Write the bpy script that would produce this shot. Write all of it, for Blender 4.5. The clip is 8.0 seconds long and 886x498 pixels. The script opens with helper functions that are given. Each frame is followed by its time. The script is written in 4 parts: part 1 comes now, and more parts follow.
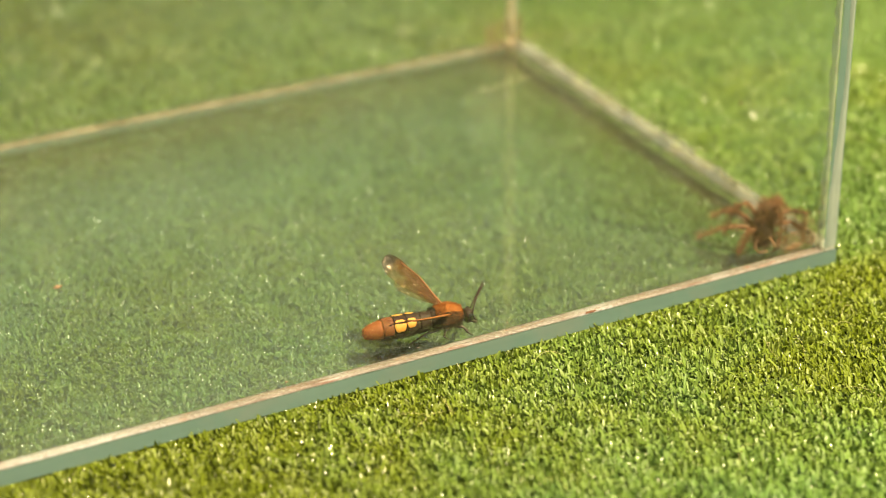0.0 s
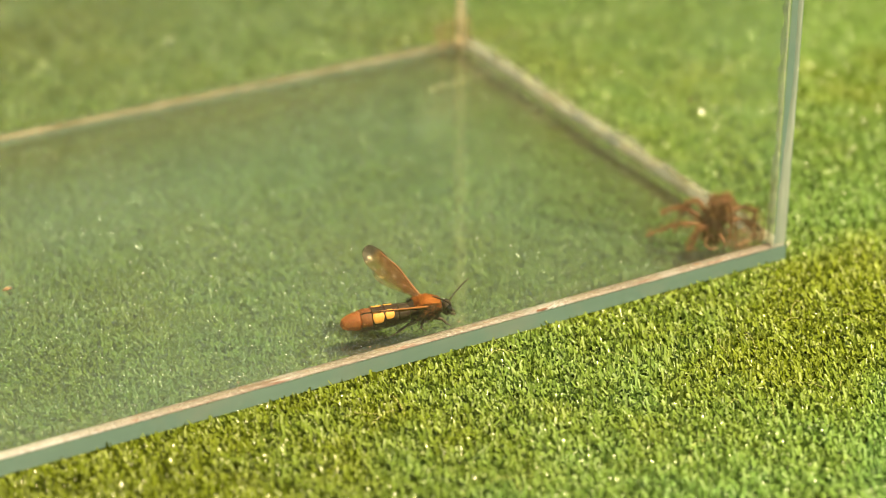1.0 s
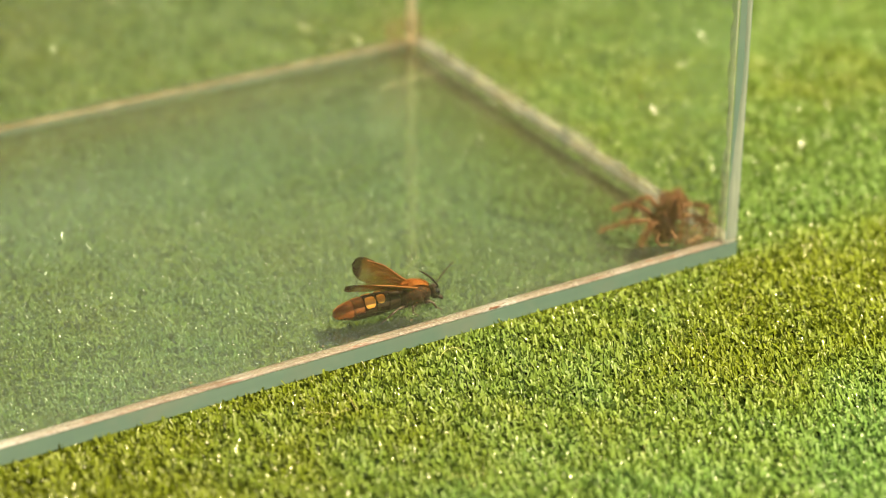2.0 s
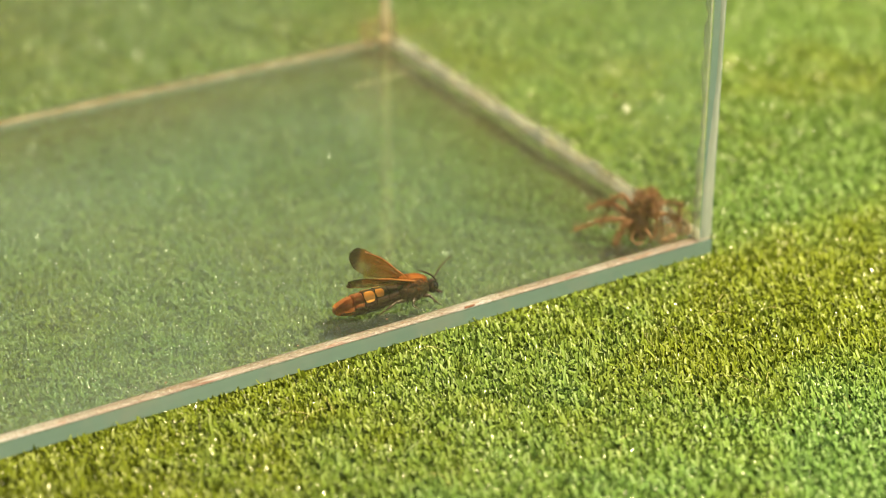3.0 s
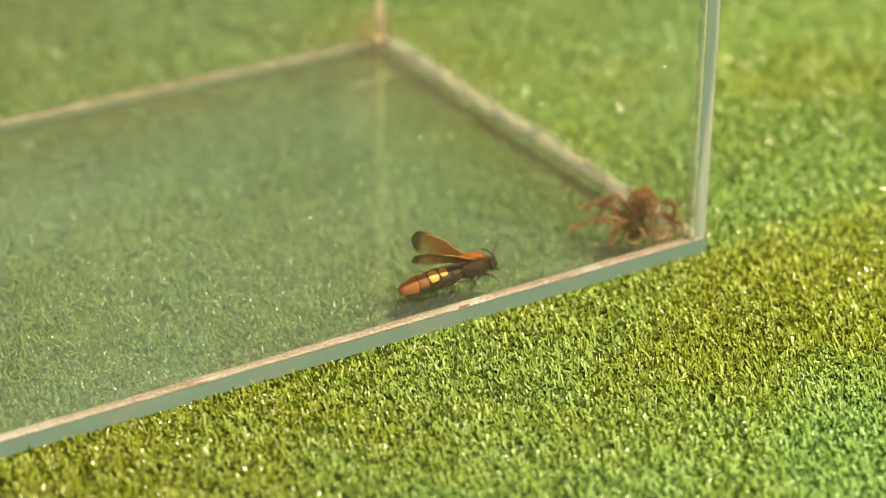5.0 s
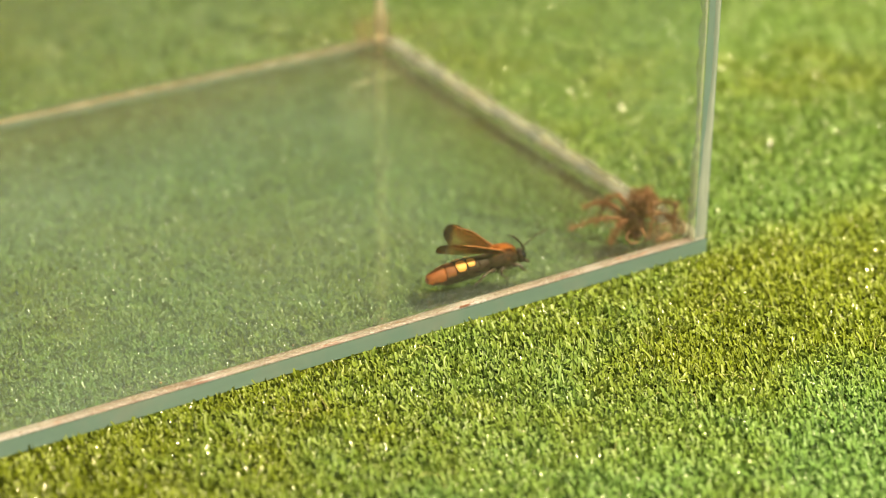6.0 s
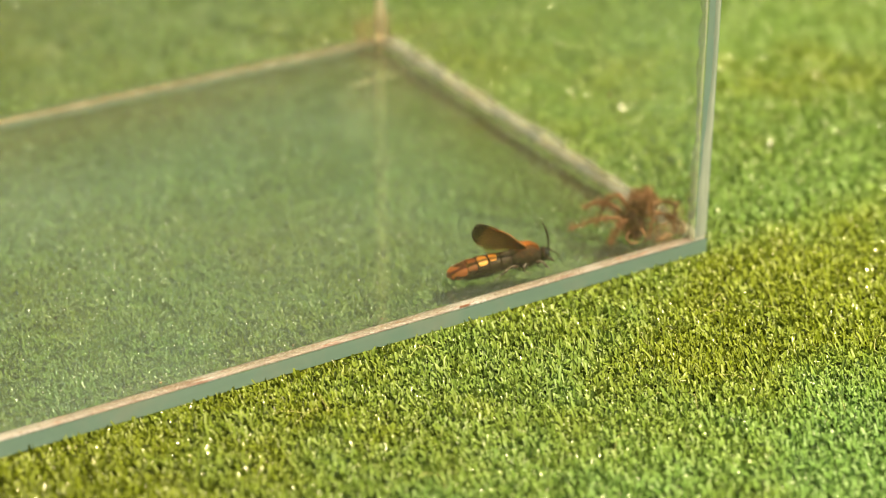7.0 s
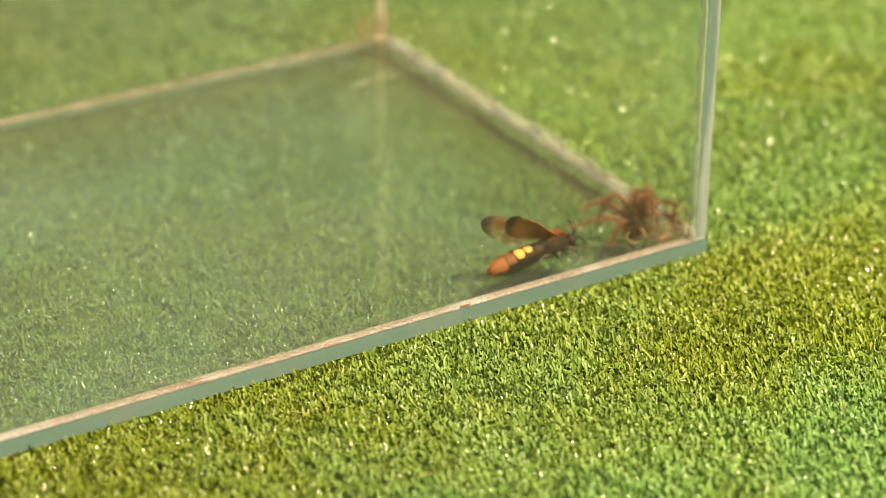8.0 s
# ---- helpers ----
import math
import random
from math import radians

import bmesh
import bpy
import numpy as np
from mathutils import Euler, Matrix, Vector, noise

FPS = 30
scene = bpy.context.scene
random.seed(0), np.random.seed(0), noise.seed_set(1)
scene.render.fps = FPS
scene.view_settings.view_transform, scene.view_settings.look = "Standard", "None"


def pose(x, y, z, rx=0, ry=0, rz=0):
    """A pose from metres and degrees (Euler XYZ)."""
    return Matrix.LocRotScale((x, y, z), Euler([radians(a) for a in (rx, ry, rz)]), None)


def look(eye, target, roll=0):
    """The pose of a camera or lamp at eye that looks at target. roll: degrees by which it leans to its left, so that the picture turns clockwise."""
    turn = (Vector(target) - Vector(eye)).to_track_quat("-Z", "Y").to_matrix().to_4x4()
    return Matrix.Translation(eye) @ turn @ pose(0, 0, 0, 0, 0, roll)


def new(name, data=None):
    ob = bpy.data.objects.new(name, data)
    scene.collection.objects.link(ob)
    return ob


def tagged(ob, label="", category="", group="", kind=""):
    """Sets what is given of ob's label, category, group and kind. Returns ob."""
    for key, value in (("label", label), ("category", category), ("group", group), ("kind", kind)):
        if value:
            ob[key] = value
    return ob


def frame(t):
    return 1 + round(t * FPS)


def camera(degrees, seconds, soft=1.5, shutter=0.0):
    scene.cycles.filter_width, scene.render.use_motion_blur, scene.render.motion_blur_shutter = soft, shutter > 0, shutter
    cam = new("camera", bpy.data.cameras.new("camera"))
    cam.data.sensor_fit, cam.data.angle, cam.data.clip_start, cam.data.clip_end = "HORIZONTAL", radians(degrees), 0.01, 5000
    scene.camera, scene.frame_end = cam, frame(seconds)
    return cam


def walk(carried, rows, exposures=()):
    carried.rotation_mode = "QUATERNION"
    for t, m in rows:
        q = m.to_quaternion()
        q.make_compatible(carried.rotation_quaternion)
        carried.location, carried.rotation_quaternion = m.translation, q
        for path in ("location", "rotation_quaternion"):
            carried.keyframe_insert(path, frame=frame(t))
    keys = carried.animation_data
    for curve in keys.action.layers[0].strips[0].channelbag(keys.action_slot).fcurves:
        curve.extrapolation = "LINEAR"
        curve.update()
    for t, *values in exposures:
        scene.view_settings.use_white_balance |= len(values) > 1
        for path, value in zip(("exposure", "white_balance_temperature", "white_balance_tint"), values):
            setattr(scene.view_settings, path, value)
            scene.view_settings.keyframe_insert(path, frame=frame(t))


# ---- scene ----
cam = camera(22.65, 8.0, soft=0.55, shutter=0.3)
cam.data.dof.use_dof = True
cam.data.dof.focus_distance = 0.584
cam.data.dof.aperture_fstop = 7.6
EYE = Vector((-0.3620, -0.4470, 0.2923))


def aim(yaw, pitch, roll):
    """The pose of the camera on its tripod head: heading clockwise from +y, tilt downwards, lean."""
    a, b = radians(yaw), radians(pitch)
    way = Vector((math.sin(a) * math.cos(b), math.cos(a) * math.cos(b), -math.sin(b)))
    return look(EYE, EYE + way, roll)


# seconds, heading, tilt, lean
PAN = [
    (0.0, 27.696, 26.991, -0.298), (0.2, 28.134, 27.002, -0.187), (0.5, 28.574, 27.012, -0.153), (0.8, 28.753, 27.004, -0.163),
    (1.0, 29.118, 27.024, -0.058), (1.2, 29.439, 27.026, -0.011), (1.5, 29.864, 27.043, 0.065), (1.7, 30.141, 27.050, 0.089),
    (2.8, 31.148, 27.092, 0.276), (3.0, 31.238, 27.089, 0.274), (3.5, 31.412, 27.079, 0.295), (4.0, 31.436, 27.081, 0.300),
    (4.5, 31.421, 27.084, 0.281), (5.8, 31.375, 27.101, 0.233), (6.0, 31.378, 27.100, 0.275), (6.5, 31.378, 27.100, 0.275),
    (7.0, 31.378, 27.101, 0.281), (7.5, 31.375, 27.102, 0.277), (8.0, 31.375, 27.101, 0.277)]
walk(cam, [(t, aim(a, b, c)) for t, a, b, c in PAN], [(0.0, 1.50, 7400, 3), (1.7, 1.50, 7400, 3), (3.0, 1.50, 7150, 5), (8.0, 1.50, 7150, 5)])

# ---- light ----
SUN = Vector((0.25, -0.36, 0.90)).normalized()
world = bpy.data.worlds.new("sky")
scene.world = world
world.use_nodes = True
wn = world.node_tree
sky = wn.nodes.new("ShaderNodeTexSky")
sky.sky_type, sky.sun_disc = "NISHITA", False
sky.dust_density, sky.air_density, sky.ozone_density = 4.0, 1.0, 0.6
sky.sun_elevation, sky.sun_rotation = math.asin(SUN.z), math.atan2(SUN.x, SUN.y)
wn.nodes["Background"].inputs["Strength"].default_value = 0.06
wn.links.new(sky.outputs[0], wn.nodes["Background"].inputs["Color"])
sun = new("sun", bpy.data.lights.new("sun", "SUN"))
sun.data.energy, sun.data.angle, sun.data.color = 5.0, radians(0.6), (1.0, 0.825, 0.57)
sun.matrix_world = look(SUN * 3, (0, 0, 0))

# ---- materials ----
BOX_L, BOX_D, BOX_H, THICK = 0.360, 0.1857, 0.150, 0.0045
ZT = 0.0045


class Mat:
    """A node material with short calls."""

    def __init__(self, name):
        self.m = bpy.data.materials.new(name)
        self.m.use_nodes = True
        self.t = self.m.node_tree
        self.t.nodes.clear()
        self.out = self.add("ShaderNodeOutputMaterial")

    def add(self, kind, **sets):
        n = self.t.nodes.new(kind)
        for k, v in sets.items():
            sock = n.inputs[k.replace("_", " ")]
            if hasattr(v, "is_output"):
                self.t.links.new(v, sock)
            else:
                sock.default_value = v
        return n

    def link(self, a, b):
        self.t.links.new(a, b)

    def coords(self, scale=(1, 1, 1)):
        c = self.add("ShaderNodeTexCoord")
        m = self.add("ShaderNodeMapping")
        self.link(c.outputs["Object"], m.inputs["Vector"])
        m.inputs["Scale"].default_value = scale
        return m.outputs[0]

    def noise(self, scale, detail=4.0, rough=0.55, at=None, stretch=(1, 1, 1)):
        n = self.add("ShaderNodeTexNoise", Scale=scale, Detail=detail, Roughness=rough)
        self.link(at if at is not None else self.coords(stretch), n.inputs["Vector"])
        return n.outputs[0]

    def ramp(self, fac, *stops):
        r = self.add("ShaderNodeValToRGB")
        self.link(fac, r.inputs[0])
        el = r.color_ramp.elements
        while len(el) < len(stops):
            el.new(0.5)
        for e, (p, c) in zip(el, stops):
            e.position = p
            e.color = (*c, 1) if hasattr(c, "__len__") else (c, c, c, 1)
        return r.outputs[0]

    def math(self, op, a, b=0.0, clamp=False):
        n = self.t.nodes.new("ShaderNodeMath")
        n.operation, n.use_clamp = op, clamp
        for i, v in enumerate((a, b)):
            if hasattr(v, "is_output"):
                self.link(v, n.inputs[i])
            else:
                n.inputs[i].default_value = v
        return n.outputs[0]

    def mixcol(self, fac, a, b, kind="MIX"):
        n = self.t.nodes.new("ShaderNodeMix")
        n.data_type, n.blend_type = "RGBA", kind
        for i, v in ((0, fac), (6, a), (7, b)):
            if hasattr(v, "is_output"):
                self.link(v, n.inputs[i])
            else:
                n.inputs[i].default_value = (*v, 1) if hasattr(v, "__len__") else v
        return n.outputs[2]

    def mix(self, fac, a, b):
        n = self.t.nodes.new("ShaderNodeMixShader")
        if hasattr(fac, "is_output"):
            self.link(fac, n.inputs[0])
        else:
            n.inputs[0].default_value = fac
        self.link(a, n.inputs[1])
        self.link(b, n.inputs[2])
        return n.outputs[0]

    def bsdf(self, color, rough=0.5, spec=0.5, **more):
        n = self.add("ShaderNodeBsdfPrincipled")
        for k, v in (("Base Color", color), ("Roughness", rough), ("Specular IOR Level", spec), *((a.replace("_", " "), b) for a, b in more.items())):
            if hasattr(v, "is_output"):
                self.link(v, n.inputs[k])
            else:
                n.inputs[k].default_value = (*v, 1) if hasattr(v, "__len__") and len(v) == 3 else v
        return n

    def bump(self, shader, height, strength, distance):
        b = self.add("ShaderNodeBump", Height=height, Strength=strength, Distance=distance)
        self.link(b.outputs[0], shader.inputs["Normal"])

    def done(self, shader):
        self.link(shader, self.out.inputs["Surface"])
        return self.m


def gloss_share(m):
    """The share of light that a smooth glass face throws back, by its slant."""
    lw = m.add("ShaderNodeLayerWeight", Blend=0.5)
    p = m.math("POWER", lw.outputs["Facing"], 5.0)
    return m.math("ADD", m.math("MULTIPLY", p, 0.95), 0.045)


def glass_material(name, tint, dust_low, dust_high, dust_color, streak, rim=0.0, shiny=1.0):
    m = Mat(name)
    clear = m.add("ShaderNodeBsdfTransparent", Color=(*tint, 1))
    shine = m.add("ShaderNodeBsdfGlossy", Color=(1, 1, 1, 1), Roughness=0.03)
    base = m.mix(m.math("MULTIPLY", gloss_share(m), shiny), clear.outputs[0], shine.outputs[0])
    film = m.add("ShaderNodeBsdfDiffuse", Color=(*dust_color, 1))
    n = m.noise(14.0, 6.0, 0.62)
    fine = m.noise(420.0, 3.0, 0.6, stretch=streak)
    share = m.math("MULTIPLY", m.ramp(n, (0.3, dust_low), (0.72, dust_high)), m.math("ADD", m.math("MULTIPLY", fine, 1.0), 0.5))
    if rim:
        # the film's colour turns brown along the back and the side wall
        sep = m.add("ShaderNodeSeparateXYZ")
        m.link(m.coords(), sep.inputs[0])
        wob = m.math("MULTIPLY", m.math("SUBTRACT", m.noise(22.0, 3.0), 0.5), 0.030)
        near_back = m.math("SUBTRACT", BOX_D, sep.outputs[1])
        near_side = m.math("MULTIPLY", sep.outputs[0], -1.1)
        gap = m.math("ADD", m.math("MINIMUM", near_back, near_side), wob)
        inner = m.ramp(m.math("MULTIPLY", gap, 10.0), (0.10, 0.0), (0.55, 1.0))
        share = m.math("MULTIPLY", share, m.math("ADD", rim, m.math("MULTIPLY", inner, 1.0 - rim)))
        m.link(m.mixcol(inner, (0.27, 0.19, 0.11), dust_color), film.inputs["Color"])
    return m.done(m.mix(share, base, film.outputs[0]))


def turf_material(name):
    m = Mat(name)
    geo = m.add("ShaderNodeNewGeometry")
    rand = geo.outputs["Random Per Island"]
    patch = m.noise(9.0, 3.0, 0.5)
    small = m.noise(60.0, 2.0, 0.5)
    green = m.ramp(rand, (0.0, (0.150, 0.252, 0.064)), (0.35, (0.195, 0.312, 0.082)), (0.7, (0.225, 0.350, 0.098)), (0.93, (0.26, 0.375, 0.125)), (1.0, (0.31, 0.40, 0.17)))
    yellow = m.ramp(rand, (0.0, (0.168, 0.205, 0.020)), (0.5, (0.230, 0.275, 0.028)), (1.0, (0.29, 0.33, 0.055)))
    # a yellower strip of lawn runs along the front of the tank
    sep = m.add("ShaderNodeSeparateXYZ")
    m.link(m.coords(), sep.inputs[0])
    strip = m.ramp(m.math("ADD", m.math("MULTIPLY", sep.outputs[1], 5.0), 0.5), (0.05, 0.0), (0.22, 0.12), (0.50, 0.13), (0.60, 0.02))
    # the yellow grows stronger towards -x in front of the tank
    yellowish = m.math("MULTIPLY", m.ramp(m.math("ADD", m.math("MULTIPLY", sep.outputs[1], 5.0), 0.5), (0.05, 0.6), (0.25, 1.0), (0.49, 1.0), (0.53, 0.0)), m.ramp(m.math("MULTIPLY", sep.outputs[0], -4.0), (0.45, 0.0), (0.95, 0.22)))
    strip = m.math("ADD", strip, yellowish)
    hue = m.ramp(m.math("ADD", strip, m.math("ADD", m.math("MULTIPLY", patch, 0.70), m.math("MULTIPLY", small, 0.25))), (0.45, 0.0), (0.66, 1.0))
    # brightness gradient put into the colour: palest at the tank's front, darkest beyond
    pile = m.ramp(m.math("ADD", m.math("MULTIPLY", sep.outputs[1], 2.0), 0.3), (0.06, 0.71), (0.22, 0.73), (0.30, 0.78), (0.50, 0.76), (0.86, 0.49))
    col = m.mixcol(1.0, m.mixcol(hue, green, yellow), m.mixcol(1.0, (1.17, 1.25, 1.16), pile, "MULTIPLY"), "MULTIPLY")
    # diagonal tone gradient put into the colour: darker olive midway, cooler and paler nearest
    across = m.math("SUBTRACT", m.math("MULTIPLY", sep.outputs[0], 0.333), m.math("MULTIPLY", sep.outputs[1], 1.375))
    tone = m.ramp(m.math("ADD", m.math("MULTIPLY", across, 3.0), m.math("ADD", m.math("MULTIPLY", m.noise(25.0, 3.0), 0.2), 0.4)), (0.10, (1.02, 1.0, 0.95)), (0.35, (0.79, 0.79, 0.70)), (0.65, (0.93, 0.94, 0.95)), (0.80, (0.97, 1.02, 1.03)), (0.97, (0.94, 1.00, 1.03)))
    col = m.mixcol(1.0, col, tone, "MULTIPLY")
    # left-to-right brightness gradient put into the colour, darker on the left
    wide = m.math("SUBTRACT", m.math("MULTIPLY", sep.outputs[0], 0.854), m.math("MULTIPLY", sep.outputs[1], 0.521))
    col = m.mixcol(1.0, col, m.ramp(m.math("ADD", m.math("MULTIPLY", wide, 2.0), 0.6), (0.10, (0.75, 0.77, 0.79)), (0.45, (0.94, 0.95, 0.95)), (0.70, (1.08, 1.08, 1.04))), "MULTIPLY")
    gloss = m.ramp(m.math("FRACT", m.math("MULTIPLY", rand, 37.0)), (0.0, 0.12), (0.52, 0.19), (0.60, 0.42), (0.8, 0.46), (1.0, 0.55))
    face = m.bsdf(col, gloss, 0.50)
    # each blade is curled a little across its width
    across_blade = m.add("ShaderNodeSeparateXYZ")
    m.link(m.add("ShaderNodeUVMap").outputs[0], across_blade.inputs[0])
    u = across_blade.outputs[0]
    m.bump(face, m.math("MULTIPLY", m.math("MULTIPLY", u, m.math("SUBTRACT", 1.0, u)), 4.0), 1.0, 0.00008)
    back = m.add("ShaderNodeBsdfTranslucent")
    m.link(col, back.inputs["Color"])
    return m.done(m.mix(0.32, face.outputs[0], back.outputs[0]))


def plain(name, color, rough=0.5, spec=0.5, vary=0.25, scale=600.0, bump=0.0, **more):
    m = Mat(name)
    n = m.noise(scale, 4.0)
    big = m.noise(scale * 0.12, 2.0)
    lo, hi = [c * (1 - vary) for c in color], [min(1, c * (1 + vary)) for c in color]
    col = m.mixcol(m.math("ADD", m.math("MULTIPLY", n, 0.6), m.math("MULTIPLY", big, 0.4)), lo, hi)
    s = m.bsdf(col, rough, spec, **more)
    if bump:
        m.bump(s, n, bump, 0.0003)
    return m.done(s.outputs[0])


def silicone_material():
    m = Mat("dirty_silicone")
    n = m.noise(90.0, 5.0, 0.65)
    grain = m.noise(3600.0, 4.0, 0.65, stretch=(0.30, 0.9, 0.5))
    chip = m.noise(1600.0, 4.0, 0.7, stretch=(0.12, 0.9, 0.5))
    white = m.ramp(grain, (0.32, (0.07, 0.05, 0.038)), (0.43, (0.16, 0.13, 0.105)), (0.56, (0.22, 0.195, 0.17)), (0.70, (0.52, 0.50, 0.46)))
    rust = m.mixcol(grain, (0.13, 0.045, 0.020), (0.38, 0.17, 0.09))
    dirt = m.math("MULTIPLY", m.ramp(n, (0.36, 0.12), (0.62, 1.0)), m.ramp(chip, (0.57, 0.0), (0.66, 0.85)))
    tan = m.mixcol(m.ramp(m.noise(300.0, 3.0, 0.6, stretch=(0.4, 1, 1)), (0.4, 0.0), (0.65, 0.35)), white, (0.27, 0.22, 0.175))
    stretch_white = m.ramp(m.noise(30.0, 3.0, 0.6, stretch=(1, 0.2, 0.2)), (0.50, 0.0), (0.66, 0.75))
    # the sealant was renewed towards the far end and is still white there
    place = m.add("ShaderNodeSeparateXYZ")
    m.link(m.coords(), place.inputs[0])
    fresh = m.ramp(m.math("ADD", m.math("MULTIPLY", place.outputs[0], -4.0), m.math("MULTIPLY", m.noise(40.0, 3.0), 0.2)), (0.84, 0.0), (1.06, 0.9))
    stretch_white = m.math("MAXIMUM", stretch_white, fresh)
    tan = m.mixcol(m.math("MULTIPLY", stretch_white, m.ramp(grain, (0.36, 0.2), (0.56, 1.0))), tan, (0.40, 0.41, 0.41))
    line = m.math("MULTIPLY", m.ramp(m.noise(34.0, 3.0, 0.6, stretch=(1, 0.2, 0.2)), (0.40, 0.8), (0.52, 0.0)), m.ramp(m.noise(900.0, 3.0, 0.6, stretch=(0.05, 1.0, 0.4)), (0.50, 0.0), (0.60, 1.0)))
    col = m.mixcol(line, m.mixcol(dirt, tan, rust), (0.14, 0.058, 0.032))
    s = m.bsdf(col, 0.55, 0.4)
    m.bump(s, grain, 0.6, 0.0003)
    t = m.add("ShaderNodeBsdfTranslucent")
    m.link(col, t.inputs["Color"])
    return m.done(m.mix(0.35, s.outputs[0], t.outputs[0]))


def clear_silicone_material():
    m = Mat("clear_silicone")
    n = m.noise(160.0, 5.0, 0.6)
    s = m.bsdf((0.72, 0.64, 0.47), 0.35, 0.5)
    t = m.add("ShaderNodeBsdfTranslucent", Color=(0.72, 0.62, 0.44, 1))
    c = m.add("ShaderNodeBsdfTransparent", Color=(0.96, 0.94, 0.86, 1))
    return m.done(m.mix(m.ramp(n, (0.35, 0.55), (0.65, 0.88)), c.outputs[0], m.mix(0.6, s.outputs[0], t.outputs[0])))


def milky_silicone_material(name, low, mid, high, thin, thick):
    """Cloudy sealant in three tones that lets some of the ground show through."""
    m = Mat(name)
    n = m.noise(120.0, 5.0, 0.6)
    fine = m.noise(900.0, 3.0, 0.6)
    col = m.ramp(m.math("ADD", m.math("MULTIPLY", n, 0.7), m.math("MULTIPLY", fine, 0.3)), (0.36, low), (0.48, mid), (0.62, high))
    s = m.bsdf(col, 0.4, 0.4)
    t = m.add("ShaderNodeBsdfTranslucent")
    m.link(col, t.inputs["Color"])
    c = m.add("ShaderNodeBsdfTransparent", Color=(0.95, 0.95, 0.88, 1))
    return m.done(m.mix(m.ramp(n, (0.35, thin), (0.65, thick)), c.outputs[0], m.mix(0.5, s.outputs[0], t.outputs[0])))


def residue_material():
    m = Mat("tan_residue")
    n = m.noise(240.0, 5.0, 0.65)
    col = m.mixcol(m.noise(600.0, 3.0), (0.36, 0.23, 0.13), (0.52, 0.38, 0.25))
    s = m.bsdf(col, 0.6, 0.3)
    t = m.add("ShaderNodeBsdfTranslucent")
    m.link(col, t.inputs["Color"])
    c = m.add("ShaderNodeBsdfTransparent", Color=(0.98, 0.96, 0.91, 1))
    return m.done(m.mix(m.ramp(n, (0.38, 0.02), (0.64, 0.34)), c.outputs[0], m.mix(0.5, s.outputs[0], t.outputs[0])))


def glass_edge_material():
    m = Mat("green_glass_edge")
    n = m.noise(40.0, 3.0, 0.6, stretch=(0.4, 0.4, 4))
    col = m.mixcol(n, (0.135, 0.228, 0.195), (0.195, 0.290, 0.248))
    col = m.mixcol(m.ramp(m.noise(26.0, 6.0, 0.7), (0.48, 0.0), (0.72, 0.7)), col, (0.24, 0.27, 0.225))
    s = m.bsdf(col, 0.12, 0.6)
    t = m.add("ShaderNodeBsdfTranslucent")
    m.link(col, t.inputs["Color"])
    return m.done(m.mix(0.4, s.outputs[0], t.outputs[0]))


def upright_smear_material():
    """Pale streaky sealant wiped along the upright edge of a sheet."""
    m = Mat("pale_edge_smear")
    n = m.noise(60.0, 4.0, 0.6, stretch=(1, 1, 0.4))
    lines = m.noise(900.0, 3.0, 0.6, stretch=(1, 1, 0.03))
    col = m.mixcol(lines, (0.32, 0.36, 0.30), (0.66, 0.68, 0.60))
    s = m.bsdf(col, 0.2, 0.5)
    t = m.add("ShaderNodeBsdfTranslucent")
    m.link(col, t.inputs["Color"])
    c = m.add("ShaderNodeBsdfTransparent", Color=(0.85, 0.92, 0.84, 1))
    return m.done(m.mix(m.ramp(n, (0.3, 0.55), (0.7, 0.92)), c.outputs[0], m.mix(0.5, s.outputs[0], t.outputs[0])))


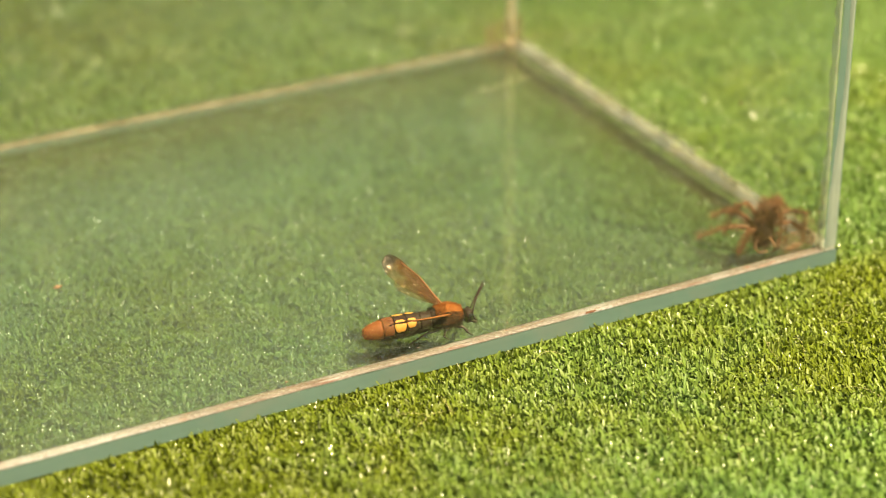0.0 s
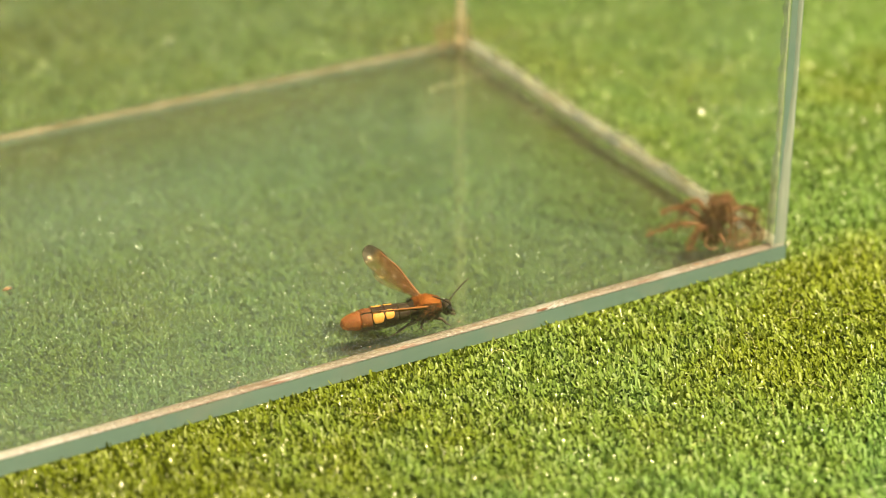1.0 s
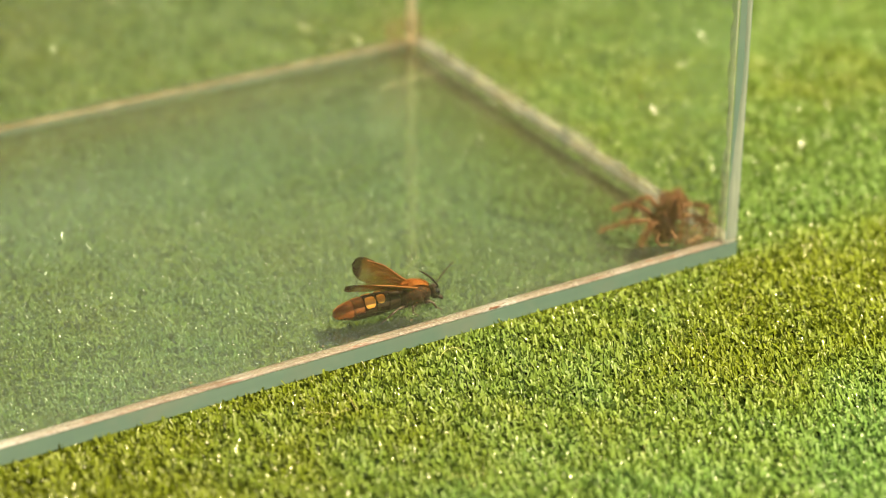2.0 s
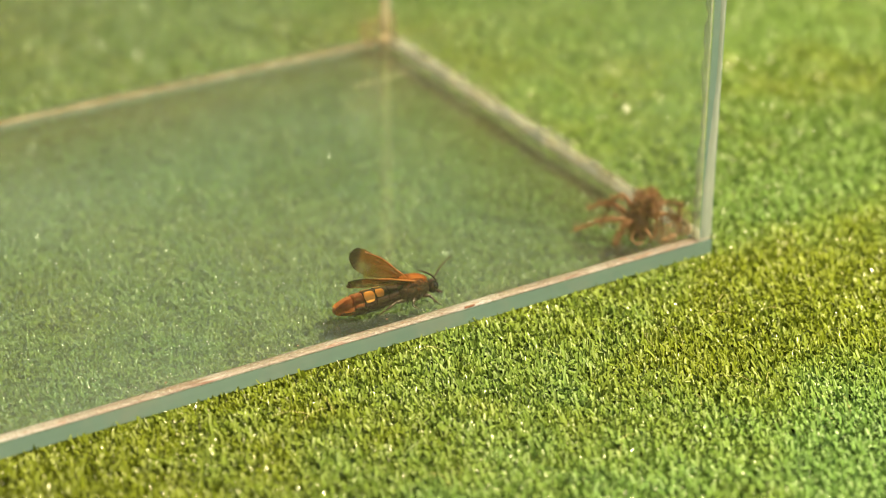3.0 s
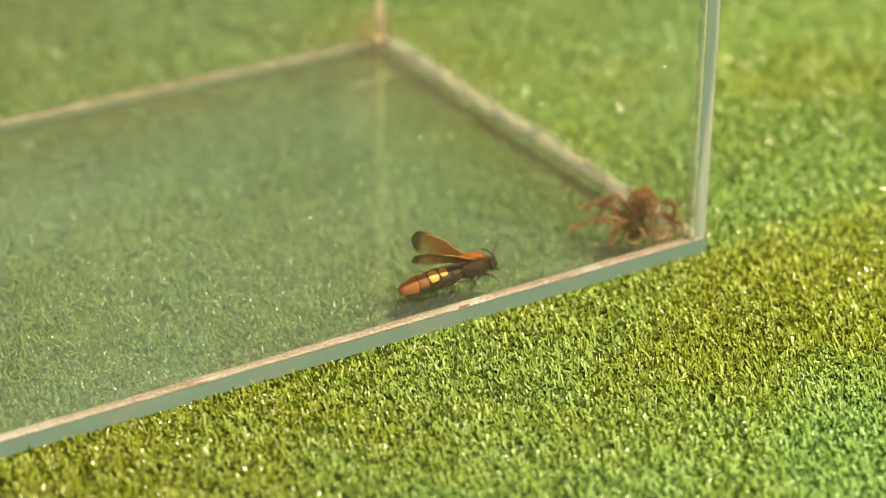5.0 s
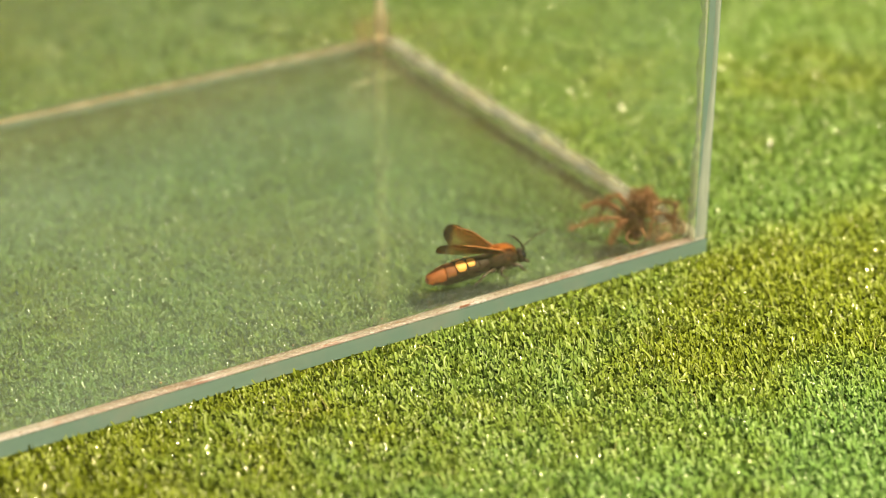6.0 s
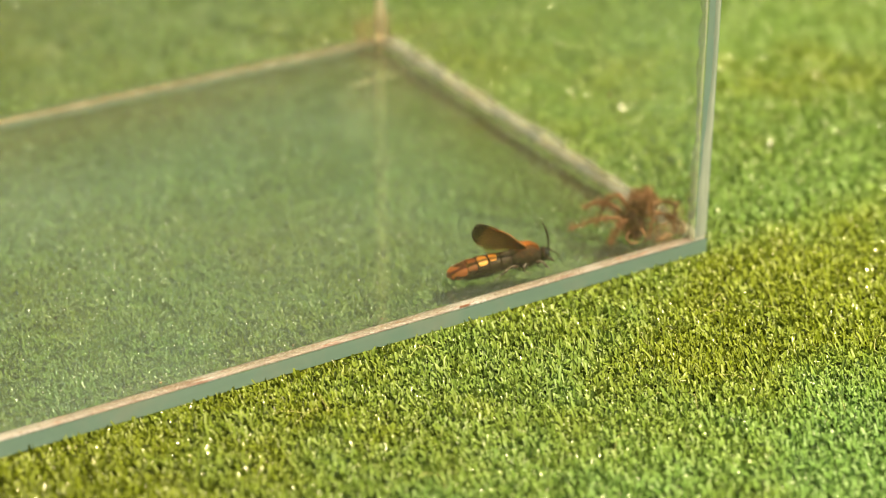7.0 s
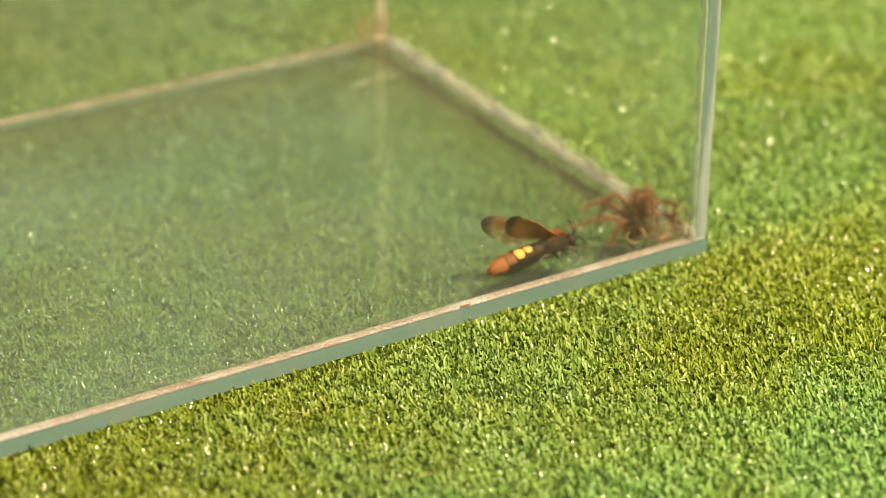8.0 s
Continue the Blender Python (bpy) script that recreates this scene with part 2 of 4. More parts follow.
def wing_material(name, side, front, rear):
    """Amber membrane, denser along its leading edge, clear and wrinkled behind, smoky at the tip."""
    m = Mat(name)
    c = m.add("ShaderNodeTexCoord")
    x = m.add("ShaderNodeSeparateXYZ")
    m.link(c.outputs["Object"], x.inputs[0])
    n = m.noise(350.0, 4.0)
    along = m.math("ADD", m.math("MULTIPLY", x.outputs[0], -1000.0 / (19.8 if side > 0 else 21.5)), m.math("MULTIPLY", m.math("SUBTRACT", n, 0.5), 0.10))
    tip = m.ramp(along, (0.81, 0.0), (0.88, 1.0))
    # millimetres behind the leading edge, whose sweep is one in twenty
    behind = m.math("SUBTRACT", m.math("MULTIPLY", x.outputs[0], -55.0), m.math("MULTIPLY", x.outputs[1], side * 1000.0))
    lead = m.ramp(m.math("ADD", m.math("MULTIPLY", m.math("ADD", behind, 1.0), 0.125), m.math("MULTIPLY", m.math("SUBTRACT", n, 0.5), 0.10)), (0.28, 1.0), (0.55, 0.0))
    amber = m.mixcol(n, (0.085, 0.030, 0.008), (0.170, 0.062, 0.016))
    col = m.mixcol(tip, amber, (0.026, 0.016, 0.011))
    s = m.bsdf(col, 0.40, 0.15)
    m.bump(s, m.noise(700.0, 3.0), 0.8, 0.0004)
    see = m.add("ShaderNodeBsdfTransparent")
    m.link(m.mixcol(tip, m.mixcol(lead, (0.90, 0.83, 0.70), (0.82, 0.60, 0.34)), (0.50, 0.42, 0.36)), see.inputs["Color"])
    tr = m.add("ShaderNodeBsdfTranslucent")
    m.link(m.mixcol(tip, m.mixcol(n, (0.095, 0.040, 0.013), (0.170, 0.072, 0.022)), (0.05, 0.032, 0.022)), tr.inputs["Color"])
    solid = m.mix(0.45, s.outputs[0], tr.outputs[0])
    share = m.math("ADD", rear, m.math("MULTIPLY", m.math("MAXIMUM", lead, m.math("MULTIPLY", tip, 1.3)), front - rear))
    shine = m.add("ShaderNodeBsdfGlossy", Color=(1, 0.90, 0.72, 1), Roughness=0.20)
    m.bump(shine, m.noise(850.0, 3.0, 0.6, stretch=(0.12, 1, 1)), 1.0, 0.0006)
    return m.done(m.mix(m.math("MULTIPLY", gloss_share(m), 0.45), m.mix(share, see.outputs[0], solid), shine.outputs[0]))


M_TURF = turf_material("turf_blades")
M_HEDGE = plain("hedge_leaves", (0.19, 0.145, 0.080), 0.6, 0.3, 0.5, 3.0)


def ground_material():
    """Dark backing under tufts near the tank; farther off, pile green with self-shade."""
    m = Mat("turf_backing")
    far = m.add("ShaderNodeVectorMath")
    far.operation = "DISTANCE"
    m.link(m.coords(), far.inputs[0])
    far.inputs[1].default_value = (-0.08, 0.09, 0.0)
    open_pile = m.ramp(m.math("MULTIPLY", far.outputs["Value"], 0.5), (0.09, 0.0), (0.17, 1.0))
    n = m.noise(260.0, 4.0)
    # kept very dark, which deepens the gaps between tufts
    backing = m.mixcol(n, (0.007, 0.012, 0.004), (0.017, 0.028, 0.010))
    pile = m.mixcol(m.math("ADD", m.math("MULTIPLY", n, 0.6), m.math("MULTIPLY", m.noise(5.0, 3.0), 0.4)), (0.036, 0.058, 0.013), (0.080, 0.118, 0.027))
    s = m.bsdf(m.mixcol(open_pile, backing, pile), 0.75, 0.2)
    m.bump(s, n, 0.8, 0.004)
    return m.done(s.outputs[0])


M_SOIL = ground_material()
M_FLOOR_GLASS = glass_material("floor_glass", (0.75, 0.82, 0.835), 0.025, 0.052, (0.34, 0.44, 0.41), (1, 0.5, 1), 1.15, 1.7)
M_GLASS = glass_material("wall_glass", (0.965, 0.98, 0.95), 0.004, 0.016, (0.5, 0.52, 0.42), (1, 1, 0.4))
M_EDGE = glass_edge_material()
M_SMEAR = upright_smear_material()
M_SILICONE = silicone_material()
M_HAZE = glass_material("hazy_sealant", (0.90, 0.92, 0.84), 0.10, 0.45, (0.60, 0.60, 0.52), (1, 1, 0.3))
M_TAN = plain("tan_sealant", (0.28, 0.22, 0.14), 0.6, 0.3, 0.35, 500.0, 0.4)
M_CLEAR = clear_silicone_material()
M_MILKY = milky_silicone_material("milky_silicone", (0.52, 0.48, 0.41), (0.56, 0.55, 0.49), (0.62, 0.62, 0.58), 0.60, 0.88)
M_FILM = milky_silicone_material("thin_silicone_film", (0.46, 0.44, 0.38), (0.54, 0.54, 0.50), (0.60, 0.61, 0.58), 0.06, 0.40)
M_AMBER = milky_silicone_material("amber_silicone", (0.32, 0.19, 0.10), (0.36, 0.26, 0.16), (0.40, 0.34, 0.25), 0.15, 0.42)
M_RESIDUE = residue_material()
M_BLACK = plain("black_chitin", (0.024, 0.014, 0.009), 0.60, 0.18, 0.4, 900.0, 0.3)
M_DARK = plain("dark_brown_leg", (0.042, 0.026, 0.018), 0.35, 0.5, 0.4, 900.0)
M_RUST = plain("rust_chitin", (0.185, 0.058, 0.018), 0.7, 0.25, 0.35, 700.0, 0.4)
M_MAROON = plain("maroon_chitin", (0.125, 0.042, 0.015), 0.65, 0.25, 0.5, 500.0, 0.4)
M_YELLOW = plain("yellow_chitin", (0.47, 0.215, 0.040), 0.55, 0.35, 0.15, 700.0, 0.2)
M_UMBER = plain("umber_chitin", (0.022, 0.0095, 0.005), 0.6, 0.25, 0.6, 500.0, 0.4)
M_FUZZ = plain("orange_fuzz", (0.31, 0.100, 0.020), 0.75, 0.2, 0.5, 1100.0, 0.8)
M_HAIR = plain("brown_hair", (0.028, 0.016, 0.010), 0.6, 0.3, 0.3, 900.0)
M_FELT = plain("dark_felted_chitin", (0.026, 0.015, 0.009), 0.75, 0.25, 0.5, 900.0, 0.6)
M_EYE = plain("shiny_black_eye", (0.010, 0.008, 0.007), 0.08, 0.6, 0.2, 400.0)
M_WING = {1: wing_material("amber_wing", 1, 0.42, 0.11), -1: wing_material("dark_amber_wing", -1, 0.60, 0.34)}
M_HIND = {k: wing_material("pale_hind_wing", k, 0.08, 0.06) for k in (-1, 1)}
M_VEIN = plain("wing_vein", (0.11, 0.045, 0.016), 0.22, 0.5, 0.3, 900.0)
M_COSTA = plain("orange_wing_edge", (0.20, 0.072, 0.018), 0.45, 0.4, 0.3, 900.0)
M_SPIDER = plain("brown_spider", (0.045, 0.022, 0.012), 0.65, 0.3, 0.5, 400.0, 0.6)
M_SPIDER_PALE = plain("pale_spider_band", (0.14, 0.070, 0.034), 0.7, 0.3, 0.3, 500.0, 0.5)
M_SPIDER_LEG = plain("red_brown_leg", (0.155, 0.070, 0.034), 0.6, 0.3, 0.4, 350.0, 0.5)
M_SPIDER_HAIR = plain("foxy_spider_hair", (0.23, 0.108, 0.053), 0.7, 0.2, 0.4, 350.0)
M_SPIDER_FUR = plain("dark_spider_fur", (0.125, 0.062, 0.029), 0.7, 0.2, 0.5, 350.0)
M_CRUMB = plain("brown_crumb", (0.20, 0.125, 0.075), 0.8, 0.2, 0.4, 900.0, 0.6)
M_CHIP = plain("rust_chip", (0.11, 0.050, 0.026), 0.8, 0.2, 0.5, 2000.0, 0.6)
M_SPECK = plain("pale_dust", (0.80, 0.80, 0.72), 0.5, 0.5, 0.1, 800.0)
M_STRAW = plain("straw_yarn", (0.50, 0.46, 0.18), 0.4, 0.5, 0.2, 500.0)
M_FIBRE = plain("pale_fibre", (0.62, 0.60, 0.42), 0.5, 0.4, 0.15, 500.0)

MM = 0.001


# ---- shapes ----
def part(name, bm, material, parent=None, label="", smooth=True):
    me = bpy.data.meshes.new(name)
    bm.to_mesh(me)
    bm.free()
    for mat in material if isinstance(material, (list, tuple)) else [material]:
        me.materials.append(mat)
    if smooth:
        me.polygons.foreach_set("use_smooth", [True] * len(me.polygons))
    ob = new(name, me)
    ob.parent = parent
    if label:
        ob["label"] = label
    return ob


def mesh_part(name, verts, faces, material, parent=None, label="", smooth=False):
    me = bpy.data.meshes.new(name)
    me.from_pydata(verts, [], faces)
    me.materials.append(material)
    if smooth:
        me.polygons.foreach_set("use_smooth", [True] * len(me.polygons))
    ob = new(name, me)
    ob.parent = parent
    if label:
        ob["label"] = label
    return ob


def empty(name, m=None):
    ob = new(name)
    ob.empty_display_size = 0.01
    if m is not None:
        ob.matrix_basis = m
    return ob


def tube(bm, pts, radii, seg=8):
    """A round rod along pts with closed ends."""
    pts = [Vector(p) for p in pts]
    rings = []
    for i, p in enumerate(pts):
        way = (pts[min(i + 1, len(pts) - 1)] - pts[max(i - 1, 0)]).normalized()
        side = way.cross(Vector((0.13, 0.31, 0.94))).normalized()
        up = side.cross(way)
        rings.append([bm.verts.new(p + radii[i] * (math.cos(a) * side + math.sin(a) * up)) for a in [2 * math.pi * k / seg for k in range(seg)]])
    for a, b in zip(rings, rings[1:]):
        for k in range(seg):
            bm.faces.new((a[k], a[(k + 1) % seg], b[(k + 1) % seg], b[k]))
    bm.faces.new(rings[0][::-1])
    bm.faces.new(rings[-1])


def lathe(bm, stations, seg=24, start=0.0, end=2 * math.pi):
    """A body along x: stations of (x, middle z, half width, half height)."""
    full = end - start > 6.2
    rings = []
    for x, z, w, h in stations:
        n = seg if full else seg + 1
        rings.append([bm.verts.new((x, w * math.cos(start + (end - start) * k / seg), z + h * math.sin(start + (end - start) * k / seg))) for k in range(n)])
    for a, b in zip(rings, rings[1:]):
        for k in range(len(a) if full else len(a) - 1):
            j = (k + 1) % len(a)
            bm.faces.new((a[k], a[j], b[j], b[k]))
    if full:
        bm.faces.new(rings[0][::-1])
        bm.faces.new(rings[-1])


def ball(bm, centre, half, u=20, v=14, lump=0.0):
    geo = bmesh.ops.create_uvsphere(bm, u_segments=u, v_segments=v, radius=1.0)
    for q in geo["verts"]:
        k = 1 + lump * (noise.noise(q.co * 2.3 + Vector(centre) * 900) if lump else 0)
        q.co = Vector((centre[0] + half[0] * q.co.x * k, centre[1] + half[1] * q.co.y * k, centre[2] + half[2] * q.co.z * k))


def box(bm, lo, hi, bevel=0.0):
    geo = bmesh.ops.create_cube(bm, size=1.0)
    for q in geo["verts"]:
        q.co = Vector([lo[i] + (hi[i] - lo[i]) * (q.co[i] + 0.5) for i in range(3)])
    if bevel:
        es = {e for q in geo["verts"] for e in q.link_edges}
        bmesh.ops.bevel(bm, geom=list(es), offset=bevel, segments=2, affect="EDGES")


# ---- turf ----


def ground():
    bm = bmesh.new()
    bmesh.ops.create_grid(bm, x_segments=40, y_segments=40, size=60.0)
    for q in bm.verts:
        q.co.z = -0.0105
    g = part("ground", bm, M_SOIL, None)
    tagged(g, "wide flat green artificial lawn on a dark backing", "ground", kind="structure")


def hedge():
    """Tall unseen hedge added far beyond the lawn, only for reflections in the glass floor."""
    rng = np.random.default_rng(3)
    n = 42000
    az = rng.uniform(radians(-35), radians(105), n)
    up = rng.uniform(0, 1, n) ** 0.8
    out = 7.2 + rng.uniform(-0.4, 0.4, n)
    crest = np.interp(np.degrees(az), (-35, 10, 30, 50, 105), (34, 36, 34, 36, 32))
    crest = crest + np.array([1.3 * noise.noise(Vector((a * 9.0, 2.0, 0.0))) + 0.8 * noise.noise(Vector((a * 31.0, 5.0, 0.0))) for a in az])
    top = (out + 0.5) * np.tan(np.radians(crest))
    mid = np.stack([out * np.sin(az), out * np.cos(az), up * top - 0.05], 1)
    a, b = rng.normal(0, 1, (n, 3)), rng.normal(0, 1, (n, 3))
    a *= (0.14 / np.linalg.norm(a, axis=1))[:, None]
    b *= (0.22 / np.linalg.norm(b, axis=1))[:, None]
    verts = np.concatenate([mid - b, mid + a, mid + b, mid - a], 1).reshape(-1, 3)
    faces = np.arange(n * 4).reshape(-1, 4)
    ob = mesh_part("hedge", verts.tolist(), faces.tolist(), M_HEDGE)
    tagged(ob, "tall dense olive-brown hedge backdrop, added out of view beyond the lawn", "hedge", kind="stuff")


def blades(rng, x, y, ox, oy, scale, name, label):
    """Short blunt crimped plastic blades rooted at x, y; those under the glass are pressed below it."""
    n = len(x)
    way = np.arctan2(oy, ox) + rng.normal(0, 0.5, n)
    length = rng.normal(11.6, 0.75, n) * MM * scale
    width = rng.uniform(0.28, 0.52, n) * MM * scale
    cx, cy, cz = x.copy(), y.copy(), np.full(n, -0.0105)
    steep = rng.uniform(1.10, 1.57, n)
    # some tips are sloped to throw sun glints towards the camera
    bent = rng.random(n) < 0.25
    loose = np.where(bent, 0.35, 1.0)
    rows = []
    last = 0.0
    for s, w in ((0.55, 0.95), (0.82, 1.0), (1.0, 0.72)):
        step = length * (s - last)
        last = s
        cx, cy, cz = cx + step * np.cos(steep) * np.cos(way), cy + step * np.cos(steep) * np.sin(way), cz + step * np.sin(steep)
        # a blade bends flatwise, and is twisted a little
        turn = way + math.pi / 2 + rng.normal(0, 0.55, n) * loose
        wx, wy = np.cos(turn) * width * w, np.sin(turn) * width * w
        wz = rng.normal(0, 0.30, n) * loose * width * w
        for sign in (-1, 1):
            rows.append(np.stack([cx + sign * wx, cy + sign * wy, cz + sign * wz], 1))
        # the yarn is crimped: every length bends and twists afresh
        steep = np.clip(rng.normal(1.05, 0.28, n), 0.3, 1.57) if s < 0.6 else np.where(bent, rng.normal(0.70, 0.14, n), rng.uniform(0.0, 1.45, n))
        way = np.where(bent & (s > 0.6), rng.normal(1.30, 0.26, n), way + rng.normal(0, 0.55, n))
    co = np.stack(rows, 1)
    near = (co[..., 0] > -BOX_L - 0.0004) & (co[..., 0] < 0.0004) & (co[..., 1] > -0.0004) & (co[..., 1] < BOX_D + 0.0004)
    top = -0.0004 - 0.0016 * rng.random((n, 1))
    co[..., 2] = np.where(near, np.minimum(co[..., 2] - 0.0008, top), np.minimum(co[..., 2], 0.0026))
    base = np.arange(n)[:, None, None] * 6
    quad = np.array([[0, 1, 3, 2], [2, 3, 5, 4]])[None]
    loops = (base + quad).reshape(-1).astype(np.int32)
    me = bpy.data.meshes.new(name)
    me.vertices.add(n * 6)
    me.vertices.foreach_set("co", co.reshape(-1).astype(np.float32))
    me.loops.add(len(loops))
    me.loops.foreach_set("vertex_index", loops)
    me.polygons.add(n * 2)
    me.polygons.foreach_set("loop_start", np.arange(0, n * 8, 4, dtype=np.int32))
    me.polygons.foreach_set("loop_total", np.full(n * 2, 4, dtype=np.int32))
    me.update(calc_edges=True)
    me.polygons.foreach_set("use_smooth", np.ones(n * 2, dtype=bool))
    rim = me.uv_layers.new(name="curl")
    rim.uv.foreach_set("vector", np.tile(np.array([0, 0, 1, 0, 1, 1, 0, 1], dtype=np.float32), n * 2))
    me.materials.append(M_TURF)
    tagged(new(name, me), label, "grass", kind="stuff")


def tufts(rng, x, y, count, spread):
    """Roots and outward ways of count blades round each tuft."""
    n = len(x)
    a = rng.uniform(0, 2 * math.pi, (n, count))
    r = spread * np.sqrt(rng.random((n, count)))
    dx, dy = r * np.cos(a), r * np.sin(a)
    bias = 0.5 * spread
    return (x[:, None] + dx).ravel(), (y[:, None] + dy).ravel(), (dx - 0.75 * bias).ravel(), (dy + 0.66 * bias).ravel()


def turf():
    rng = np.random.default_rng(7)
    gap = 0.0030
    # the stretch of lawn round the box, along its diagonal
    d, r = np.meshgrid(np.arange(-0.165, 0.270, gap), np.arange(-0.36, 0.15, gap))
    d, r = d.ravel() + rng.normal(0, 0.0008, d.size), r.ravel() + rng.normal(0, 0.0008, r.size)
    keep = (r > -0.272 - 0.24 * d) & (r < 0.078 + 0.20 * d)
    d, r = d[keep], r[keep]
    x, y = 0.854 * r + 0.521 * d, -0.521 * r + 0.854 * d
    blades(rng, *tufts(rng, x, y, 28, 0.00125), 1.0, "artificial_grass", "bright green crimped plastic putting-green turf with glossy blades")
    n = 9000
    x, y = rng.uniform(-0.75, 0.65, n), rng.uniform(-0.6, 0.85, n)
    r, d = 0.854 * x - 0.521 * y, 0.521 * x + 0.854 * y
    inside = (d > -0.162) & (d < 0.267) & (r > -0.27 - 0.24 * d) & (r < 0.075 + 0.20 * d)
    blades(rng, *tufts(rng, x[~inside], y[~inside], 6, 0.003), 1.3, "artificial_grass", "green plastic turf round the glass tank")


# ---- the glass tank ----
def smeared_edge(bm, x, z0, z1):
    """Pale sealant smeared up the front edge of a sheet that ends at x; towards the top it leaves the green bare."""
    rows = []
    for i in range(141):
        z = z0 + 0.0003 + (z1 - z0 - 0.0006) * i / 140
        q = Vector((z * 120.0, 3.3, 0.0))
        bare = 0.0019 * min(1.0, max(0.0, (z - 0.022) / 0.030)) + 0.00035 * noise.noise(q) + 0.0002 * noise.noise(q * 4.0)
        xl, xr = x - THICK + 0.0005 + max(0.0, bare), x - 0.0003 + 0.0002 * noise.noise(q * 2.0 + Vector((0, 5, 0)))
        rows.append([bm.verts.new((xl + (xr - xl) * k / 6, 0.00015 - 0.00045 * math.sin(k / 6 * math.pi) * (1 + 0.3 * noise.noise(q + Vector((0, k / 2, 0)))), z)) for k in range(7)])
    for a, b in zip(rows, rows[1:]):
        for k in range(6):
            f = bm.faces.new((a[k], a[k + 1], b[k + 1], b[k]))
            f.material_index, f.smooth = 2, True


def pane(name, lo, hi, thin, material, tank, label, smear=False):
    """A glass sheet; the faces across its thin axis are clear, the rim is green."""
    bm = bmesh.new()
    box(bm, lo, hi, 0.00015)
    bm.normal_update()
    for f in bm.faces:
        f.material_index = 0 if abs(f.normal[thin]) > 0.9 or thin == 1 or (thin == 0 and abs(f.normal.z) > 0.5) else 1
    if smear:
        smeared_edge(bm, hi[0], lo[2], hi[2])
    ob = part(name, bm, [material, M_EDGE, M_SMEAR], tank, label, smooth=False)
    ob.visible_shadow = False
    return ob


def bead(name, p0, p1, a, b, ra, rb, material, tank, label, seed, wild=0.35, steps=120):
    """A smeared fillet of sealant along p0-p1 between two faces that leave the corner along a and b."""
    p0, p1, a, b = Vector(p0), Vector(p1), Vector(a), Vector(b)
    p0, p1 = p0 + (a + b) * 0.0003, p1 + (a + b) * 0.0003
    bm = bmesh.new()
    rings = []
    run = (p1 - p0).length
    for i in range(steps + 1):
        u = i / steps
        q = Vector((u * run * 110 + seed * 7.1, seed, 0.3))
        ka = ra * (1 + wild * noise.noise(q) + 0.5 * wild * noise.noise(q * 3.7))
        kb = rb * (1 + wild * noise.noise(q + Vector((0, 9, 0))) + 0.5 * wild * noise.noise(q * 4.1))
        c = p0.lerp(p1, u)
        ring = [c]
        for s in range(6):
            g = s / 5 * math.pi / 2
            bulge = 0.80 + 0.10 * noise.noise(q * 2 + Vector((s, 0, 0)))
            k = (1 - (1 - bulge) * math.sin(2 * g))
            ring.append(c + a * ka * math.cos(g) * k + b * kb * math.sin(g) * k)
        rings.append([bm.verts.new(v) for v in ring])
    n = len(rings[0])
    for r, s in zip(rings, rings[1:]):
        for k in range(n):
            bm.faces.new((r[k], r[(k + 1) % n], s[(k + 1) % n], s[k]))
    bm.faces.new(rings[0])
    bm.faces.new(rings[-1][::-1])
    bmesh.ops.recalc_face_normals(bm, faces=bm.faces)
    ob = part(name, bm, material, tank, label)
    # the two faces that lie on the glass meet the rest in sharp edges
    ob.data.polygons.foreach_set("use_smooth", [0 < i % n < n - 1 for i in range(len(ob.data.polygons) - 2)] + [False, False])
    return ob


